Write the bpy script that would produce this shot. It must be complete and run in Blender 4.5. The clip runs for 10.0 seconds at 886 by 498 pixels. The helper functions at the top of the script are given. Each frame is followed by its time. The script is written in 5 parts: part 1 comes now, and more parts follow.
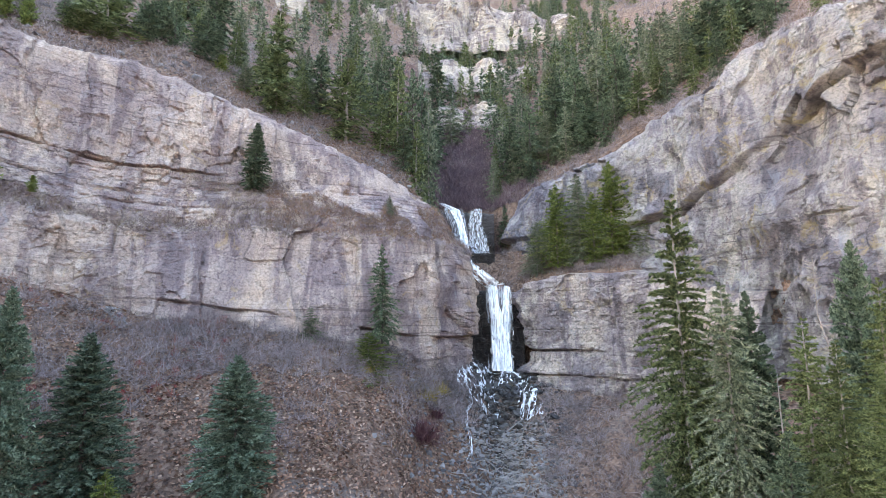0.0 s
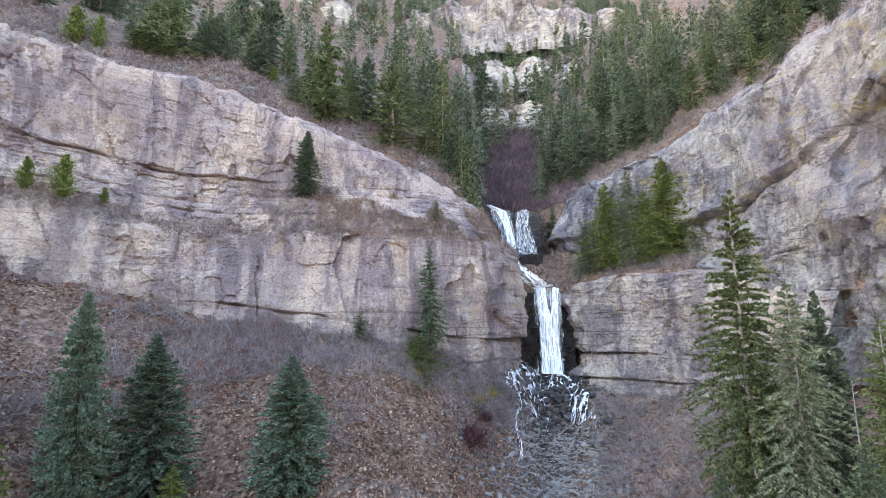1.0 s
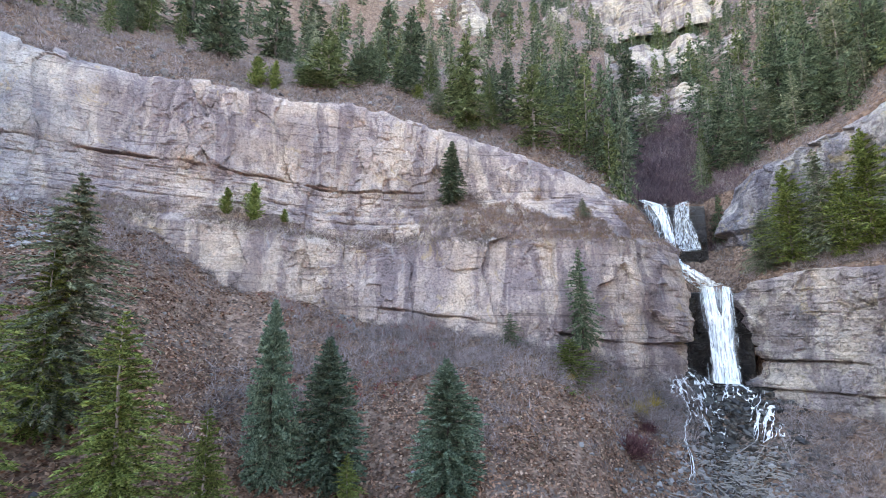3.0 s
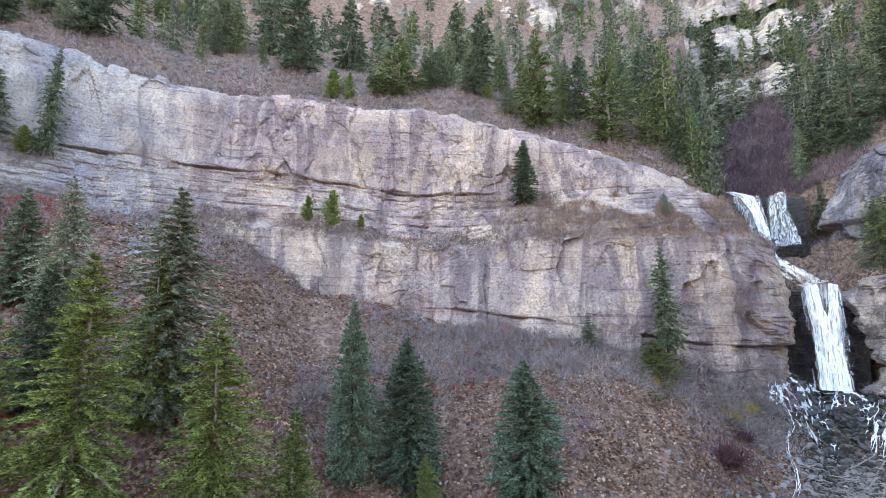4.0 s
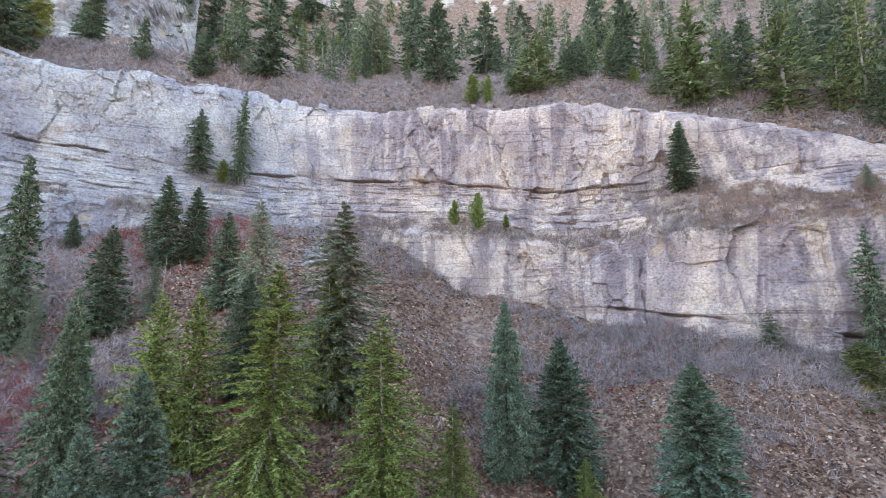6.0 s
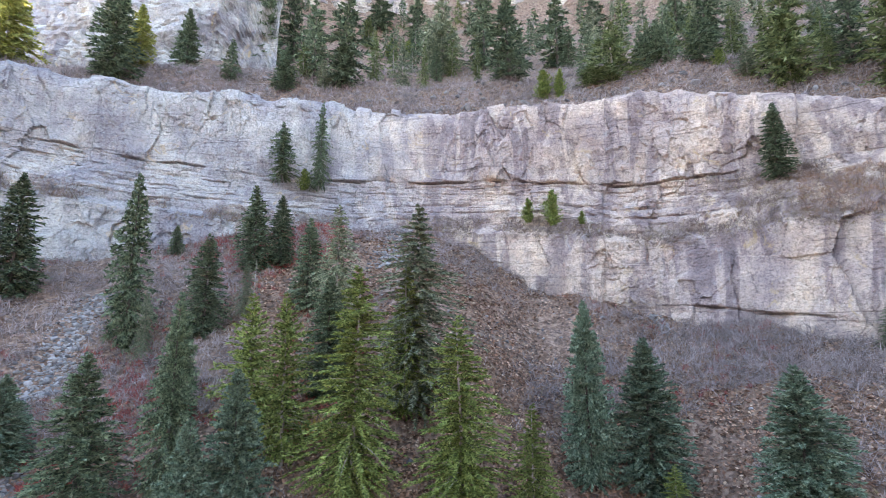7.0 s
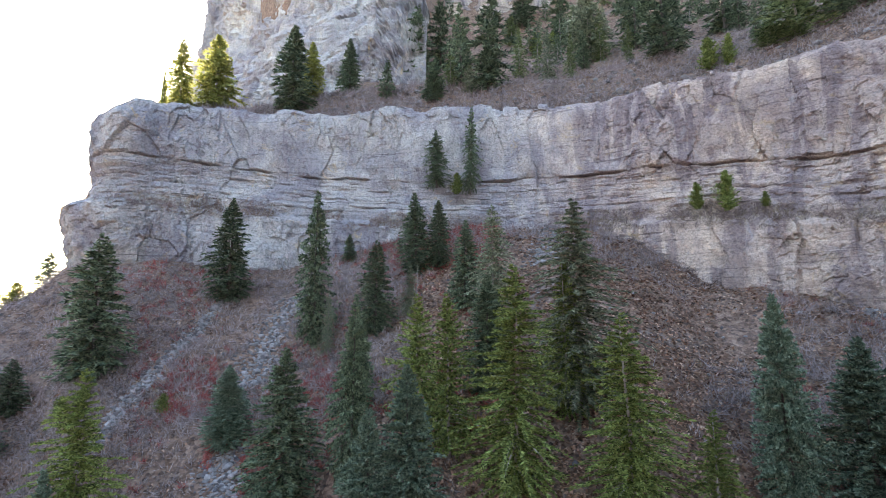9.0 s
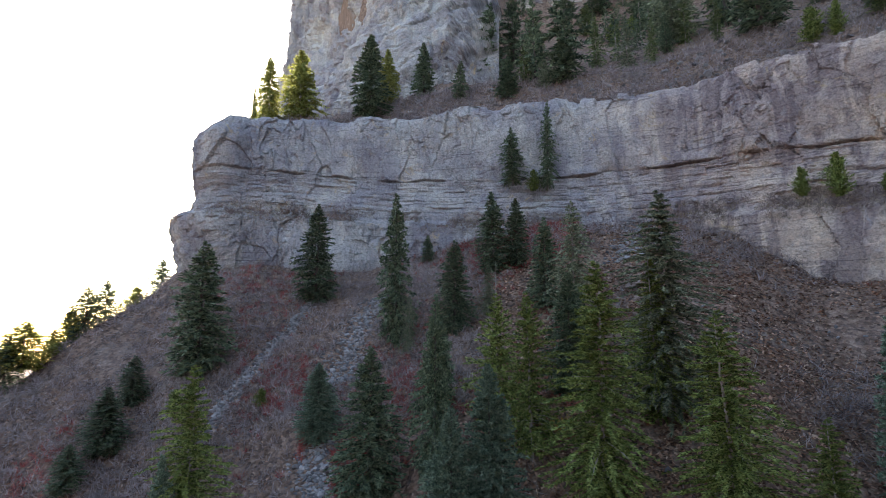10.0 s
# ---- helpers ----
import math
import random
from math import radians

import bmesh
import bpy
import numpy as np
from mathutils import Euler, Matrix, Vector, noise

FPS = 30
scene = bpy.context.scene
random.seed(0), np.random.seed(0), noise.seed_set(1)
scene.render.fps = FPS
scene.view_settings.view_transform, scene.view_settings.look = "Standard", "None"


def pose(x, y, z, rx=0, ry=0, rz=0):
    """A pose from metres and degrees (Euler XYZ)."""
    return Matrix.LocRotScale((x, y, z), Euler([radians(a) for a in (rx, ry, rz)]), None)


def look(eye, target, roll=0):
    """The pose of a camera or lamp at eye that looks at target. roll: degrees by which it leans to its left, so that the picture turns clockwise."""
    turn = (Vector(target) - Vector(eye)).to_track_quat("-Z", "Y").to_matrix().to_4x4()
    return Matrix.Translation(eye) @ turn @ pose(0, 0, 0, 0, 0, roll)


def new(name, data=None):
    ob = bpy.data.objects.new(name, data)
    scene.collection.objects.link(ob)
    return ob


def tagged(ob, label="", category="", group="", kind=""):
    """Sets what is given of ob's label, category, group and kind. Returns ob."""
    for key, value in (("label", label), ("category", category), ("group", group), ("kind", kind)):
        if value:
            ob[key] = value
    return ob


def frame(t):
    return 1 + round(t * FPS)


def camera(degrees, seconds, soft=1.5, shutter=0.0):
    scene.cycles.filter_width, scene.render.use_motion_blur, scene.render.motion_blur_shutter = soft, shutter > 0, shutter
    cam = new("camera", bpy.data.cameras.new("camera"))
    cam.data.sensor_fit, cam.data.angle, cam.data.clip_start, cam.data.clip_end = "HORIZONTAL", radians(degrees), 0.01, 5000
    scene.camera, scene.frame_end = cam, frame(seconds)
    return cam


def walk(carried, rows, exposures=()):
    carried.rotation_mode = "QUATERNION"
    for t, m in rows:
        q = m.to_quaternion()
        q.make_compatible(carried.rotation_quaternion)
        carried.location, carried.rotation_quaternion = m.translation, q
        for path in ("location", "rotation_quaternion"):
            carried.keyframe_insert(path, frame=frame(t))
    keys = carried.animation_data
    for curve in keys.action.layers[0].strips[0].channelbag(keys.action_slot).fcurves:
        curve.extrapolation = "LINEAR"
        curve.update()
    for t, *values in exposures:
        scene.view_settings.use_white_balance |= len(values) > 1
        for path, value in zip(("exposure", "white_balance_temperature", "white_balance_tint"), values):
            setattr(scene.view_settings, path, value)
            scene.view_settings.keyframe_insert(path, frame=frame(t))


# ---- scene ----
# The bowl is laid out by bearing (degrees, turning left from +y) and distance
# round its centre; z = 0 lies on the level of the flying camera.

EYE = (0.0, 0.0, 0.0)
TURNS = [  # seconds, bearing, tilt upward, lean
    (0.0, -39.27, 8.71, 0.08),
    (0.5, -37.60, 8.80, 0.07),
    (1.0, -33.85, 8.95, 0.06),
    (1.5, -29.67, 9.05, 0.05),
    (2.0, -25.42, 9.18, 0.03),
    (2.5, -21.19, 9.25, -0.01),
    (4.0, -8.50, 9.46, -0.15),
    (4.5, -4.26, 9.46, -0.08),
    (5.0, -0.00, 9.45, -0.09),
    (5.5, 4.19, 9.42, -0.07),
    (7.0, 16.97, 9.38, -0.01),
    (7.5, 21.33, 9.35, 0.02),
    (8.0, 25.79, 9.29, 0.03),
    (8.5, 30.27, 9.24, 0.05),
    (9.0, 34.70, 9.18, 0.02),
    (9.5, 39.18, 9.12, 0.06),
    (10.0, 43.69, 9.11, 0.06),
]
cam = camera(83.17, 10.0, soft=0.75)
walk(cam, [(t, pose(*EYE, 90 + tilt, 0, turn) @ pose(0, 0, 0, 0, 0, -lean)) for t, turn, tilt, lean in TURNS],
     exposures=[(0.0, 3.54, 7650, 14), (5.0, 3.7, 7750, 14), (7.0, 3.75, 7650, 14), (8.5, 3.47, 7600, 13), (9.3, 2.93, 7450, 13), (10.0, 2.40, 7250, 13)])

# ---------------------------------------------------------------- light
SUN_BEARING, SUN_HEIGHT = 69.3, 20.0
world = bpy.data.worlds.new("sky")
scene.world = world
world.use_nodes = True
wn = world.node_tree.nodes
wl = world.node_tree.links
sky = wn.new("ShaderNodeTexSky")
sky.sky_type = 'NISHITA'
sky.sun_disc = False
sky.sun_elevation = radians(SUN_HEIGHT)
sky.sun_rotation = radians(-SUN_BEARING)
sky.air_density = 1.0
sky.dust_density = 0.6
wl.new(sky.outputs[0], wn["Background"].inputs[0])
wn["Background"].inputs[1].default_value = 0.15
sun = new("sun", bpy.data.lights.new("sun", 'SUN'))
sun.data.energy = 5.0
sun.data.angle = radians(0.5)
sun.data.color = (1.0, 0.93, 0.82)
sb, sh = radians(SUN_BEARING), radians(SUN_HEIGHT)
sun.matrix_world = look((-math.sin(sb) * math.cos(sh) * 300, math.cos(sb) * math.cos(sh) * 300, math.sin(sh) * 300), (0, 0, 0))

# ---------------------------------------------------------------- numpy helpers
def hash01(ix, iy, iz, seed=0):
    n = (ix.astype(np.int64) * 73856093) ^ (iy.astype(np.int64) * 19349663) ^ (iz.astype(np.int64) * 83492791) ^ (seed * 2654435761)
    n = (n ^ (n >> 13)) & 0x7fffffff
    n = (n * (n * n * 15731 + 789221) + 1376312589) & 0x7fffffff
    return n / 2147483647.0


def vnoise(x, y, z, seed=0):
    """Smooth value noise, -1 to 1."""
    x, y, z = np.broadcast_arrays(np.asarray(x, float), np.asarray(y, float), np.asarray(z, float))
    ix, iy, iz = np.floor(x), np.floor(y), np.floor(z)
    fx, fy, fz = x - ix, y - iy, z - iz
    fx, fy, fz = (f * f * (3 - 2 * f) for f in (fx, fy, fz))
    total = 0.0
    for a in (0, 1):
        for b in (0, 1):
            for c in (0, 1):
                w = (fx if a else 1 - fx) * (fy if b else 1 - fy) * (fz if c else 1 - fz)
                total = total + w * hash01(ix + a, iy + b, iz + c, seed)
    return total * 2 - 1


def fbm(x, y, z, octaves=4, seed=0):
    total, amp = 0.0, 0.5
    for o in range(octaves):
        total = total + amp * vnoise(x * 2 ** o, y * 2 ** o, z * 2 ** o, seed + o)
        amp *= 0.5
    return total


def smooth(a, b, x):
    t = np.clip((np.asarray(x, float) - a) / (b - a), 0, 1)
    return t * t * (3 - 2 * t)


def table(pairs):
    xs, ys = zip(*sorted(pairs))
    return lambda a: np.interp(a, xs, ys)


def tand(a):
    return np.tan(np.radians(a))


def mesh_from(name, verts, faces, materials, smooth_shade=False, index=None):
    """A mesh from arrays; faces is an (n, 3) or (n, 4) array."""
    me = bpy.data.meshes.new(name)
    verts = np.asarray(verts, np.float32)
    faces = np.asarray(faces, np.int32)
    n, k = faces.shape
    me.vertices.add(len(verts))
    me.vertices.foreach_set("co", verts.ravel())
    me.loops.add(n * k)
    me.loops.foreach_set("vertex_index", faces.ravel())
    me.polygons.add(n)
    me.polygons.foreach_set("loop_start", np.arange(0, n * k, k, dtype=np.int32))
    me.polygons.foreach_set("use_smooth", np.full(n, smooth_shade))
    for m in materials if isinstance(materials, (list, tuple)) else [materials]:
        me.materials.append(m)
    if index is not None:
        me.polygons.foreach_set("material_index", np.asarray(index, np.int32))
    me.update(calc_edges=True)
    return me


def grid_faces(rows, cols, flip=False):
    i, j = np.meshgrid(np.arange(rows - 1), np.arange(cols - 1), indexing="ij")
    a = (i * cols + j).ravel()
    f = np.stack([a, a + 1, a + cols + 1, a + cols], 1)
    return f[:, ::-1] if flip else f


# ---------------------------------------------------------------- materials
def material(name):
    m = bpy.data.materials.new(name)
    m.use_nodes = True
    n = m.node_tree.nodes
    return m, n, m.node_tree.links, n["Principled BSDF"]


def ramp(n, l, source, stops):
    r = n.new("ShaderNodeValToRGB")
    e = r.color_ramp.elements
    while len(e) < len(stops):
        e.new(0.5)
    for k, (p, c) in zip(e, stops):
        k.position, k.color = p, (*c, 1) if len(c) == 3 else c
    l.new(source, r.inputs[0])
    return r.outputs[0]


def coords(n, l, scale=(1, 1, 1)):
    g = n.new("ShaderNodeNewGeometry")
    mp = n.new("ShaderNodeMapping")
    mp.inputs["Scale"].default_value = scale
    l.new(g.outputs["Position"], mp.inputs[0])
    return mp.outputs[0]


def tex_noise(n, l, vec, scale, detail=6, rough=0.6, distort=0.0):
    t = n.new("ShaderNodeTexNoise")
    t.inputs["Scale"].default_value = scale
    t.inputs["Detail"].default_value = detail
    t.inputs["Roughness"].default_value = rough
    t.inputs["Distortion"].default_value = distort
    l.new(vec, t.inputs["Vector"])
    return t.outputs["Fac"]


def mix(n, l, fac, a, b, blend='MIX'):
    m = n.new("ShaderNodeMix")
    m.data_type, m.blend_type = 'RGBA', blend
    for sock, v in ((m.inputs[0], fac), (m.inputs[6], a), (m.inputs[7], b)):
        if isinstance(v, (int, float)):
            sock.default_value = v
        elif isinstance(v, tuple):
            sock.default_value = (*v, 1)
        else:
            l.new(v, sock)
    return m.outputs[2]


def bump(n, l, height, strength, distance, bsdf, prior=None):
    b = n.new("ShaderNodeBump")
    b.inputs["Strength"].default_value = strength
    b.inputs["Distance"].default_value = distance
    l.new(height, b.inputs["Height"])
    if prior is not None:
        l.new(prior, b.inputs["Normal"])
    l.new(b.outputs[0], bsdf.inputs["Normal"])
    return b.outputs[0]


def thin_lines(n, l, vec, scale, width, seed_shift):
    """Broken crack lines: the borders of distorted cells, here and there."""
    bend = n.new("ShaderNodeTexNoise")
    bend.inputs["Scale"].default_value = scale * 1.7
    bend.inputs["Detail"].default_value = 4
    l.new(vec, bend.inputs["Vector"])
    add = n.new("ShaderNodeMix")
    add.data_type, add.blend_type = 'RGBA', 'ADD'
    add.inputs[0].default_value = 0.9 / scale * 0.5
    l.new(vec, add.inputs[6])
    l.new(bend.outputs["Color"], add.inputs[7])
    v = n.new("ShaderNodeTexVoronoi")
    v.feature = 'DISTANCE_TO_EDGE'
    v.inputs["Scale"].default_value = scale
    l.new(add.outputs[2], v.inputs["Vector"])
    line = ramp(n, l, v.outputs["Distance"], ((0.0, (1, 1, 1)), (width, (0, 0, 0))))
    mp = n.new("ShaderNodeMapping")
    mp.inputs["Location"].default_value = (seed_shift, seed_shift * 0.7, 3.1)
    l.new(vec, mp.inputs[0])
    here = ramp(n, l, tex_noise(n, l, mp.outputs[0], scale * 0.45, 3, 0.6), ((0.47, (0, 0, 0)), (0.60, (1, 1, 1))))
    return mix(n, l, 1.0, line, here, 'MULTIPLY')


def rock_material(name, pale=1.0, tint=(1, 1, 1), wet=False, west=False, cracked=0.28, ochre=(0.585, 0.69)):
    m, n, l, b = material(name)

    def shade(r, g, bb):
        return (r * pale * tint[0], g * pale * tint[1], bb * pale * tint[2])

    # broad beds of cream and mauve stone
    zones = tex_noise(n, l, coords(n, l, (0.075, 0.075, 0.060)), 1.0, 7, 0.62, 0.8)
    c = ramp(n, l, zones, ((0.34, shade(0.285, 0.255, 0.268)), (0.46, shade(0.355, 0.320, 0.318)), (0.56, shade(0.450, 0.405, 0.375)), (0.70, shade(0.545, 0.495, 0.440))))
    # dark water curtains with clear edges, hanging down the smooth panels
    curtain = tex_noise(n, l, coords(n, l, (0.21, 0.21, 0.034)), 1.0, 5, 0.55, 0.9)
    cur = ramp(n, l, curtain, ((0.40, (0.58, 0.57, 0.63)), (0.465, (0.72, 0.705, 0.75)), (0.50, (1, 1, 1)), (0.64, (1.10, 1.08, 1.03))))
    strength = 0.95
    if west:
        # towards the west end of the wall the stone turns blue-grey and the curtains fade
        sep = n.new("ShaderNodeSeparateXYZ")
        l.new(coords(n, l), sep.inputs[0])
        wob = n.new("ShaderNodeMath")
        wob.operation = 'MULTIPLY_ADD'
        l.new(zones, wob.inputs[0])
        wob.inputs[1].default_value = 30.0
        l.new(sep.outputs[0], wob.inputs[2])
        ends = []
        for low, high in ((0.0, 1.0), (0.95, 0.25)):
            span = n.new("ShaderNodeMapRange")
            l.new(wob.outputs[0], span.inputs[0])
            for k, v in ((1, -10.0), (2, -32.0), (3, low), (4, high)):
                span.inputs[k].default_value = v
            ends.append(span.outputs[0])
        west_end, strength = ends
    c = mix(n, l, strength, c, cur, 'MULTIPLY')
    # pale and dark runs of lime and lichen
    streak = tex_noise(n, l, coords(n, l, (0.95, 0.95, 0.10)), 1.0, 7, 0.66, 0.5)
    st = ramp(n, l, streak, ((0.33, (0.70, 0.69, 0.71)), (0.47, (1, 1, 1)), (0.60, (1.04, 1.03, 1.0)), (0.70, (1.26, 1.23, 1.16))))
    c = mix(n, l, 0.6, c, st, 'MULTIPLY')
    # fine bedding, only in parts of the face
    beds = tex_noise(n, l, coords(n, l, (0.05, 0.05, 2.4)), 1.0, 6, 0.68, 0.35)
    bed = ramp(n, l, beds, ((0.37, (0.50, 0.48, 0.48)), (0.425, (1, 1, 1)), (0.75, (1.08, 1.06, 1.0))))
    where = ramp(n, l, tex_noise(n, l, coords(n, l, (0.05, 0.05, 0.16)), 1.3, 3, 0.6), ((0.42, (0.22, 0.22, 0.22)), (0.56, (0.85, 0.85, 0.85))))
    c = mix(n, l, where, c, bed, 'MULTIPLY')
    # broken blocks, each a little lighter or darker
    cell = n.new("ShaderNodeTexVoronoi")
    cell.inputs["Scale"].default_value = 0.75
    l.new(coords(n, l, (1.0, 1.0, 1.5)), cell.inputs["Vector"])
    blk = ramp(n, l, cell.outputs["Color"], ((0.1, (0.86, 0.85, 0.87)), (0.5, (1, 1, 1)), (0.9, (1.12, 1.10, 1.06))))
    c = mix(n, l, 0.5, c, blk, 'MULTIPLY')
    fine = tex_noise(n, l, coords(n, l, (1, 1, 1.35)), 2.3, 12, 0.78)
    grain = ramp(n, l, fine, ((0.36, (0.46, 0.44, 0.45)), (0.49, (1, 1, 1)), (0.64, (1.36, 1.32, 1.25))))
    c = mix(n, l, 0.85, c, grain, 'MULTIPLY')
    if west:
        c = mix(n, l, west_end, c, mix(n, l, 1.0, c, (0.79, 0.945, 1.075), 'MULTIPLY'))
    # ochre weathering in patches
    och = tex_noise(n, l, coords(n, l, (0.20, 0.20, 0.20)), 1.0, 9, 0.74, 1.2)
    och_f = ramp(n, l, och, ((ochre[0], (0, 0, 0)), (ochre[1], (0.62, 0.62, 0.62))))
    c = mix(n, l, och_f, c, shade(0.46, 0.355, 0.17))
    blue = tex_noise(n, l, coords(n, l, (0.17, 0.17, 0.09)), 1.5, 7, 0.7, 0.8)
    bl = ramp(n, l, blue, ((0.60, (0, 0, 0)), (0.68, (0.65, 0.65, 0.65))))
    c = mix(n, l, bl, c, shade(0.34, 0.355, 0.385))
    # joints and cracks
    crack = thin_lines(n, l, coords(n, l, (1.0, 1.0, 0.62)), 0.36, 0.022, 0.0)
    small = thin_lines(n, l, coords(n, l, (1.0, 1.0, 1.5)), 1.0, 0.06, 11.0)
    c = mix(n, l, mix(n, l, cracked, (0, 0, 0), crack), c, shade(0.13, 0.115, 0.11))
    l.new(c, b.inputs["Base Color"])
    b.inputs["Roughness"].default_value = 0.3 if wet else 0.92
    b.inputs["Specular IOR Level"].default_value = 0.35 if wet else 0.2
    first = bump(n, l, beds, 0.25, 0.2, b)
    second = bump(n, l, fine, 1.0, 0.5, b, first)
    inv = n.new("ShaderNodeInvert")
    l.new(mix(n, l, 0.5, crack, small, 'ADD'), inv.inputs["Color"])
    bump(n, l, inv.outputs[0], 0.35 + cracked, 0.26, b, second)
    return m


ROCK = rock_material("grey limestone", 1.03, (1.06, 0.975, 0.945), west=True)
# cooler, darker copy of the limestone; its tone offsets warm bright light there
ROCK_RIGHT = rock_material("limestone cooled against warm light", 0.84, (0.90, 0.975, 1.09), cracked=0.6, ochre=(0.55, 0.63))
ROCK_KNOB = rock_material("blocky limestone", 0.93, (1.0, 0.98, 0.985), cracked=0.6)
ROCK_FAR = rock_material("pale limestone", 0.92, (1.0, 0.98, 0.95))
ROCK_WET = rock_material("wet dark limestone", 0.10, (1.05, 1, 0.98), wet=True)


def ground_material():
    m, n, l, b = material("leaf litter and scree")
    big = tex_noise(n, l, coords(n, l), 0.06, 6, 0.65, 0.6)
    mid = tex_noise(n, l, coords(n, l), 0.7, 8, 0.75, 0.3)
    leaf = n.new("ShaderNodeTexVoronoi")
    leaf.inputs["Scale"].default_value = 2.9
    l.new(coords(n, l), leaf.inputs["Vector"])
    leafc = ramp(n, l, leaf.outputs["Color"], ((0.1, (0.040, 0.027, 0.022)), (0.35, (0.150, 0.093, 0.066)), (0.7, (0.29, 0.180, 0.125)), (0.95, (0.44, 0.32, 0.245))))
    earth = ramp(n, l, mid, ((0.38, (0.026, 0.019, 0.017)), (0.5, (0.125, 0.094, 0.084)), (0.62, (0.285, 0.212, 0.182))))
    c = mix(n, l, 0.5, earth, leafc)
    grey = ramp(n, l, big, ((0.56, (0, 0, 0)), (0.64, (0.45, 0.45, 0.45))))
    c = mix(n, l, grey, c, ramp(n, l, mid, ((0.36, (0.10, 0.09, 0.09)), (0.64, (0.29, 0.265, 0.255)))))
    l.new(c, b.inputs["Base Color"])
    b.inputs["Roughness"].default_value = 0.95
    b.inputs["Specular IOR Level"].default_value = 0.1
    first = bump(n, l, leaf.outputs["Distance"], 0.6, 0.15, b)
    bump(n, l, mid, 0.8, 0.6, b, first)
    return m


GROUND = ground_material()


def glow_through(n, l, b, colour, share):
    """Thin leaves let some light through."""
    t = n.new("ShaderNodeBsdfTranslucent")
    l.new(colour, t.inputs["Color"])
    m = n.new("ShaderNodeMixShader")
    m.inputs[0].default_value = share
    l.new(b.outputs[0], m.inputs[1])
    l.new(t.outputs[0], m.inputs[2])
    out = [k for k in n if k.type == 'OUTPUT_MATERIAL'][0]
    l.new(m.outputs[0], out.inputs["Surface"])


def needle_material(name, dark, mid, light, share=0.3):
    m, n, l, b = material(name)
    g = n.new("ShaderNodeNewGeometry")
    o = n.new("ShaderNodeObjectInfo")
    c = ramp(n, l, g.outputs["Random Per Island"], ((0.05, dark), (0.5, mid), (0.95, light)))
    hue = n.new("ShaderNodeHueSaturation")
    mm = n.new("ShaderNodeMapRange")
    l.new(o.outputs["Random"], mm.inputs[0])
    mm.inputs[3].default_value, mm.inputs[4].default_value = 0.8, 1.2
    l.new(mm.outputs[0], hue.inputs["Value"])
    l.new(c, hue.inputs["Color"])
    l.new(hue.outputs[0], b.inputs["Base Color"])
    b.inputs["Roughness"].default_value = 0.7
    b.inputs["Specular IOR Level"].default_value = 0.15
    glow_through(n, l, b, hue.outputs[0], share)
    return m


NEEDLES = {
    "spruce": needle_material("blue spruce needles", (0.050, 0.080, 0.056), (0.126, 0.184, 0.131), (0.245, 0.318, 0.228)),
    "fir": needle_material("fir needles", (0.036, 0.055, 0.036), (0.102, 0.142, 0.088), (0.205, 0.255, 0.160)),
    "douglas": needle_material("douglas fir needles", (0.042, 0.060, 0.018), (0.150, 0.195, 0.055), (0.290, 0.345, 0.115)),
    "olive": needle_material("olive needles", (0.040, 0.058, 0.026), (0.125, 0.158, 0.068), (0.235, 0.272, 0.128)),
    # lighter, yellower needles: the glow of low sun is put into the colour
    "sunny": needle_material("needles brightened for sun glow", (0.12, 0.13, 0.035), (0.26, 0.27, 0.075), (0.40, 0.40, 0.14), 0.55),
    "pale": needle_material("grey green needles", (0.072, 0.091, 0.061), (0.174, 0.204, 0.133), (0.306, 0.337, 0.224)),
}


def bark_material(name, a, bb):
    m, n, l, b = material(name)
    t = tex_noise(n, l, coords(n, l, (6, 6, 1)), 1.0, 6, 0.7)
    l.new(ramp(n, l, t, ((0.3, a), (0.7, bb))), b.inputs["Base Color"])
    b.inputs["Roughness"].default_value = 0.95
    bump(n, l, t, 0.6, 0.05, b)
    return m


BARK = bark_material("conifer bark", (0.10, 0.085, 0.075), (0.40, 0.36, 0.325))
DARK_BARK = bark_material("dark conifer bark", (0.035, 0.030, 0.026), (0.13, 0.11, 0.095))
GREYWOOD = bark_material("weathered wood", (0.13, 0.118, 0.11), (0.36, 0.33, 0.305))


def twig_material(name, stops, share=0.25):
    m, n, l, b = material(name)
    g = n.new("ShaderNodeNewGeometry")
    c = ramp(n, l, g.outputs["Random Per Island"], stops)
    big = tex_noise(n, l, coords(n, l), 0.12, 3, 0.6)
    v = ramp(n, l, big, ((0.3, (0.7, 0.7, 0.72)), (0.7, (1.2, 1.15, 1.12))))
    tone = mix(n, l, 1.0, c, v, 'MULTIPLY')
    l.new(tone, b.inputs["Base Color"])
    b.inputs["Roughness"].default_value = 0.9
    b.inputs["Specular IOR Level"].default_value = 0.1
    glow_through(n, l, b, tone, share)
    return m


TWIGS = twig_material("bare grey purple twigs", ((0.0, (0.120, 0.100, 0.102)), (0.5, (0.282, 0.244, 0.244)), (1.0, (0.45, 0.40, 0.40))))

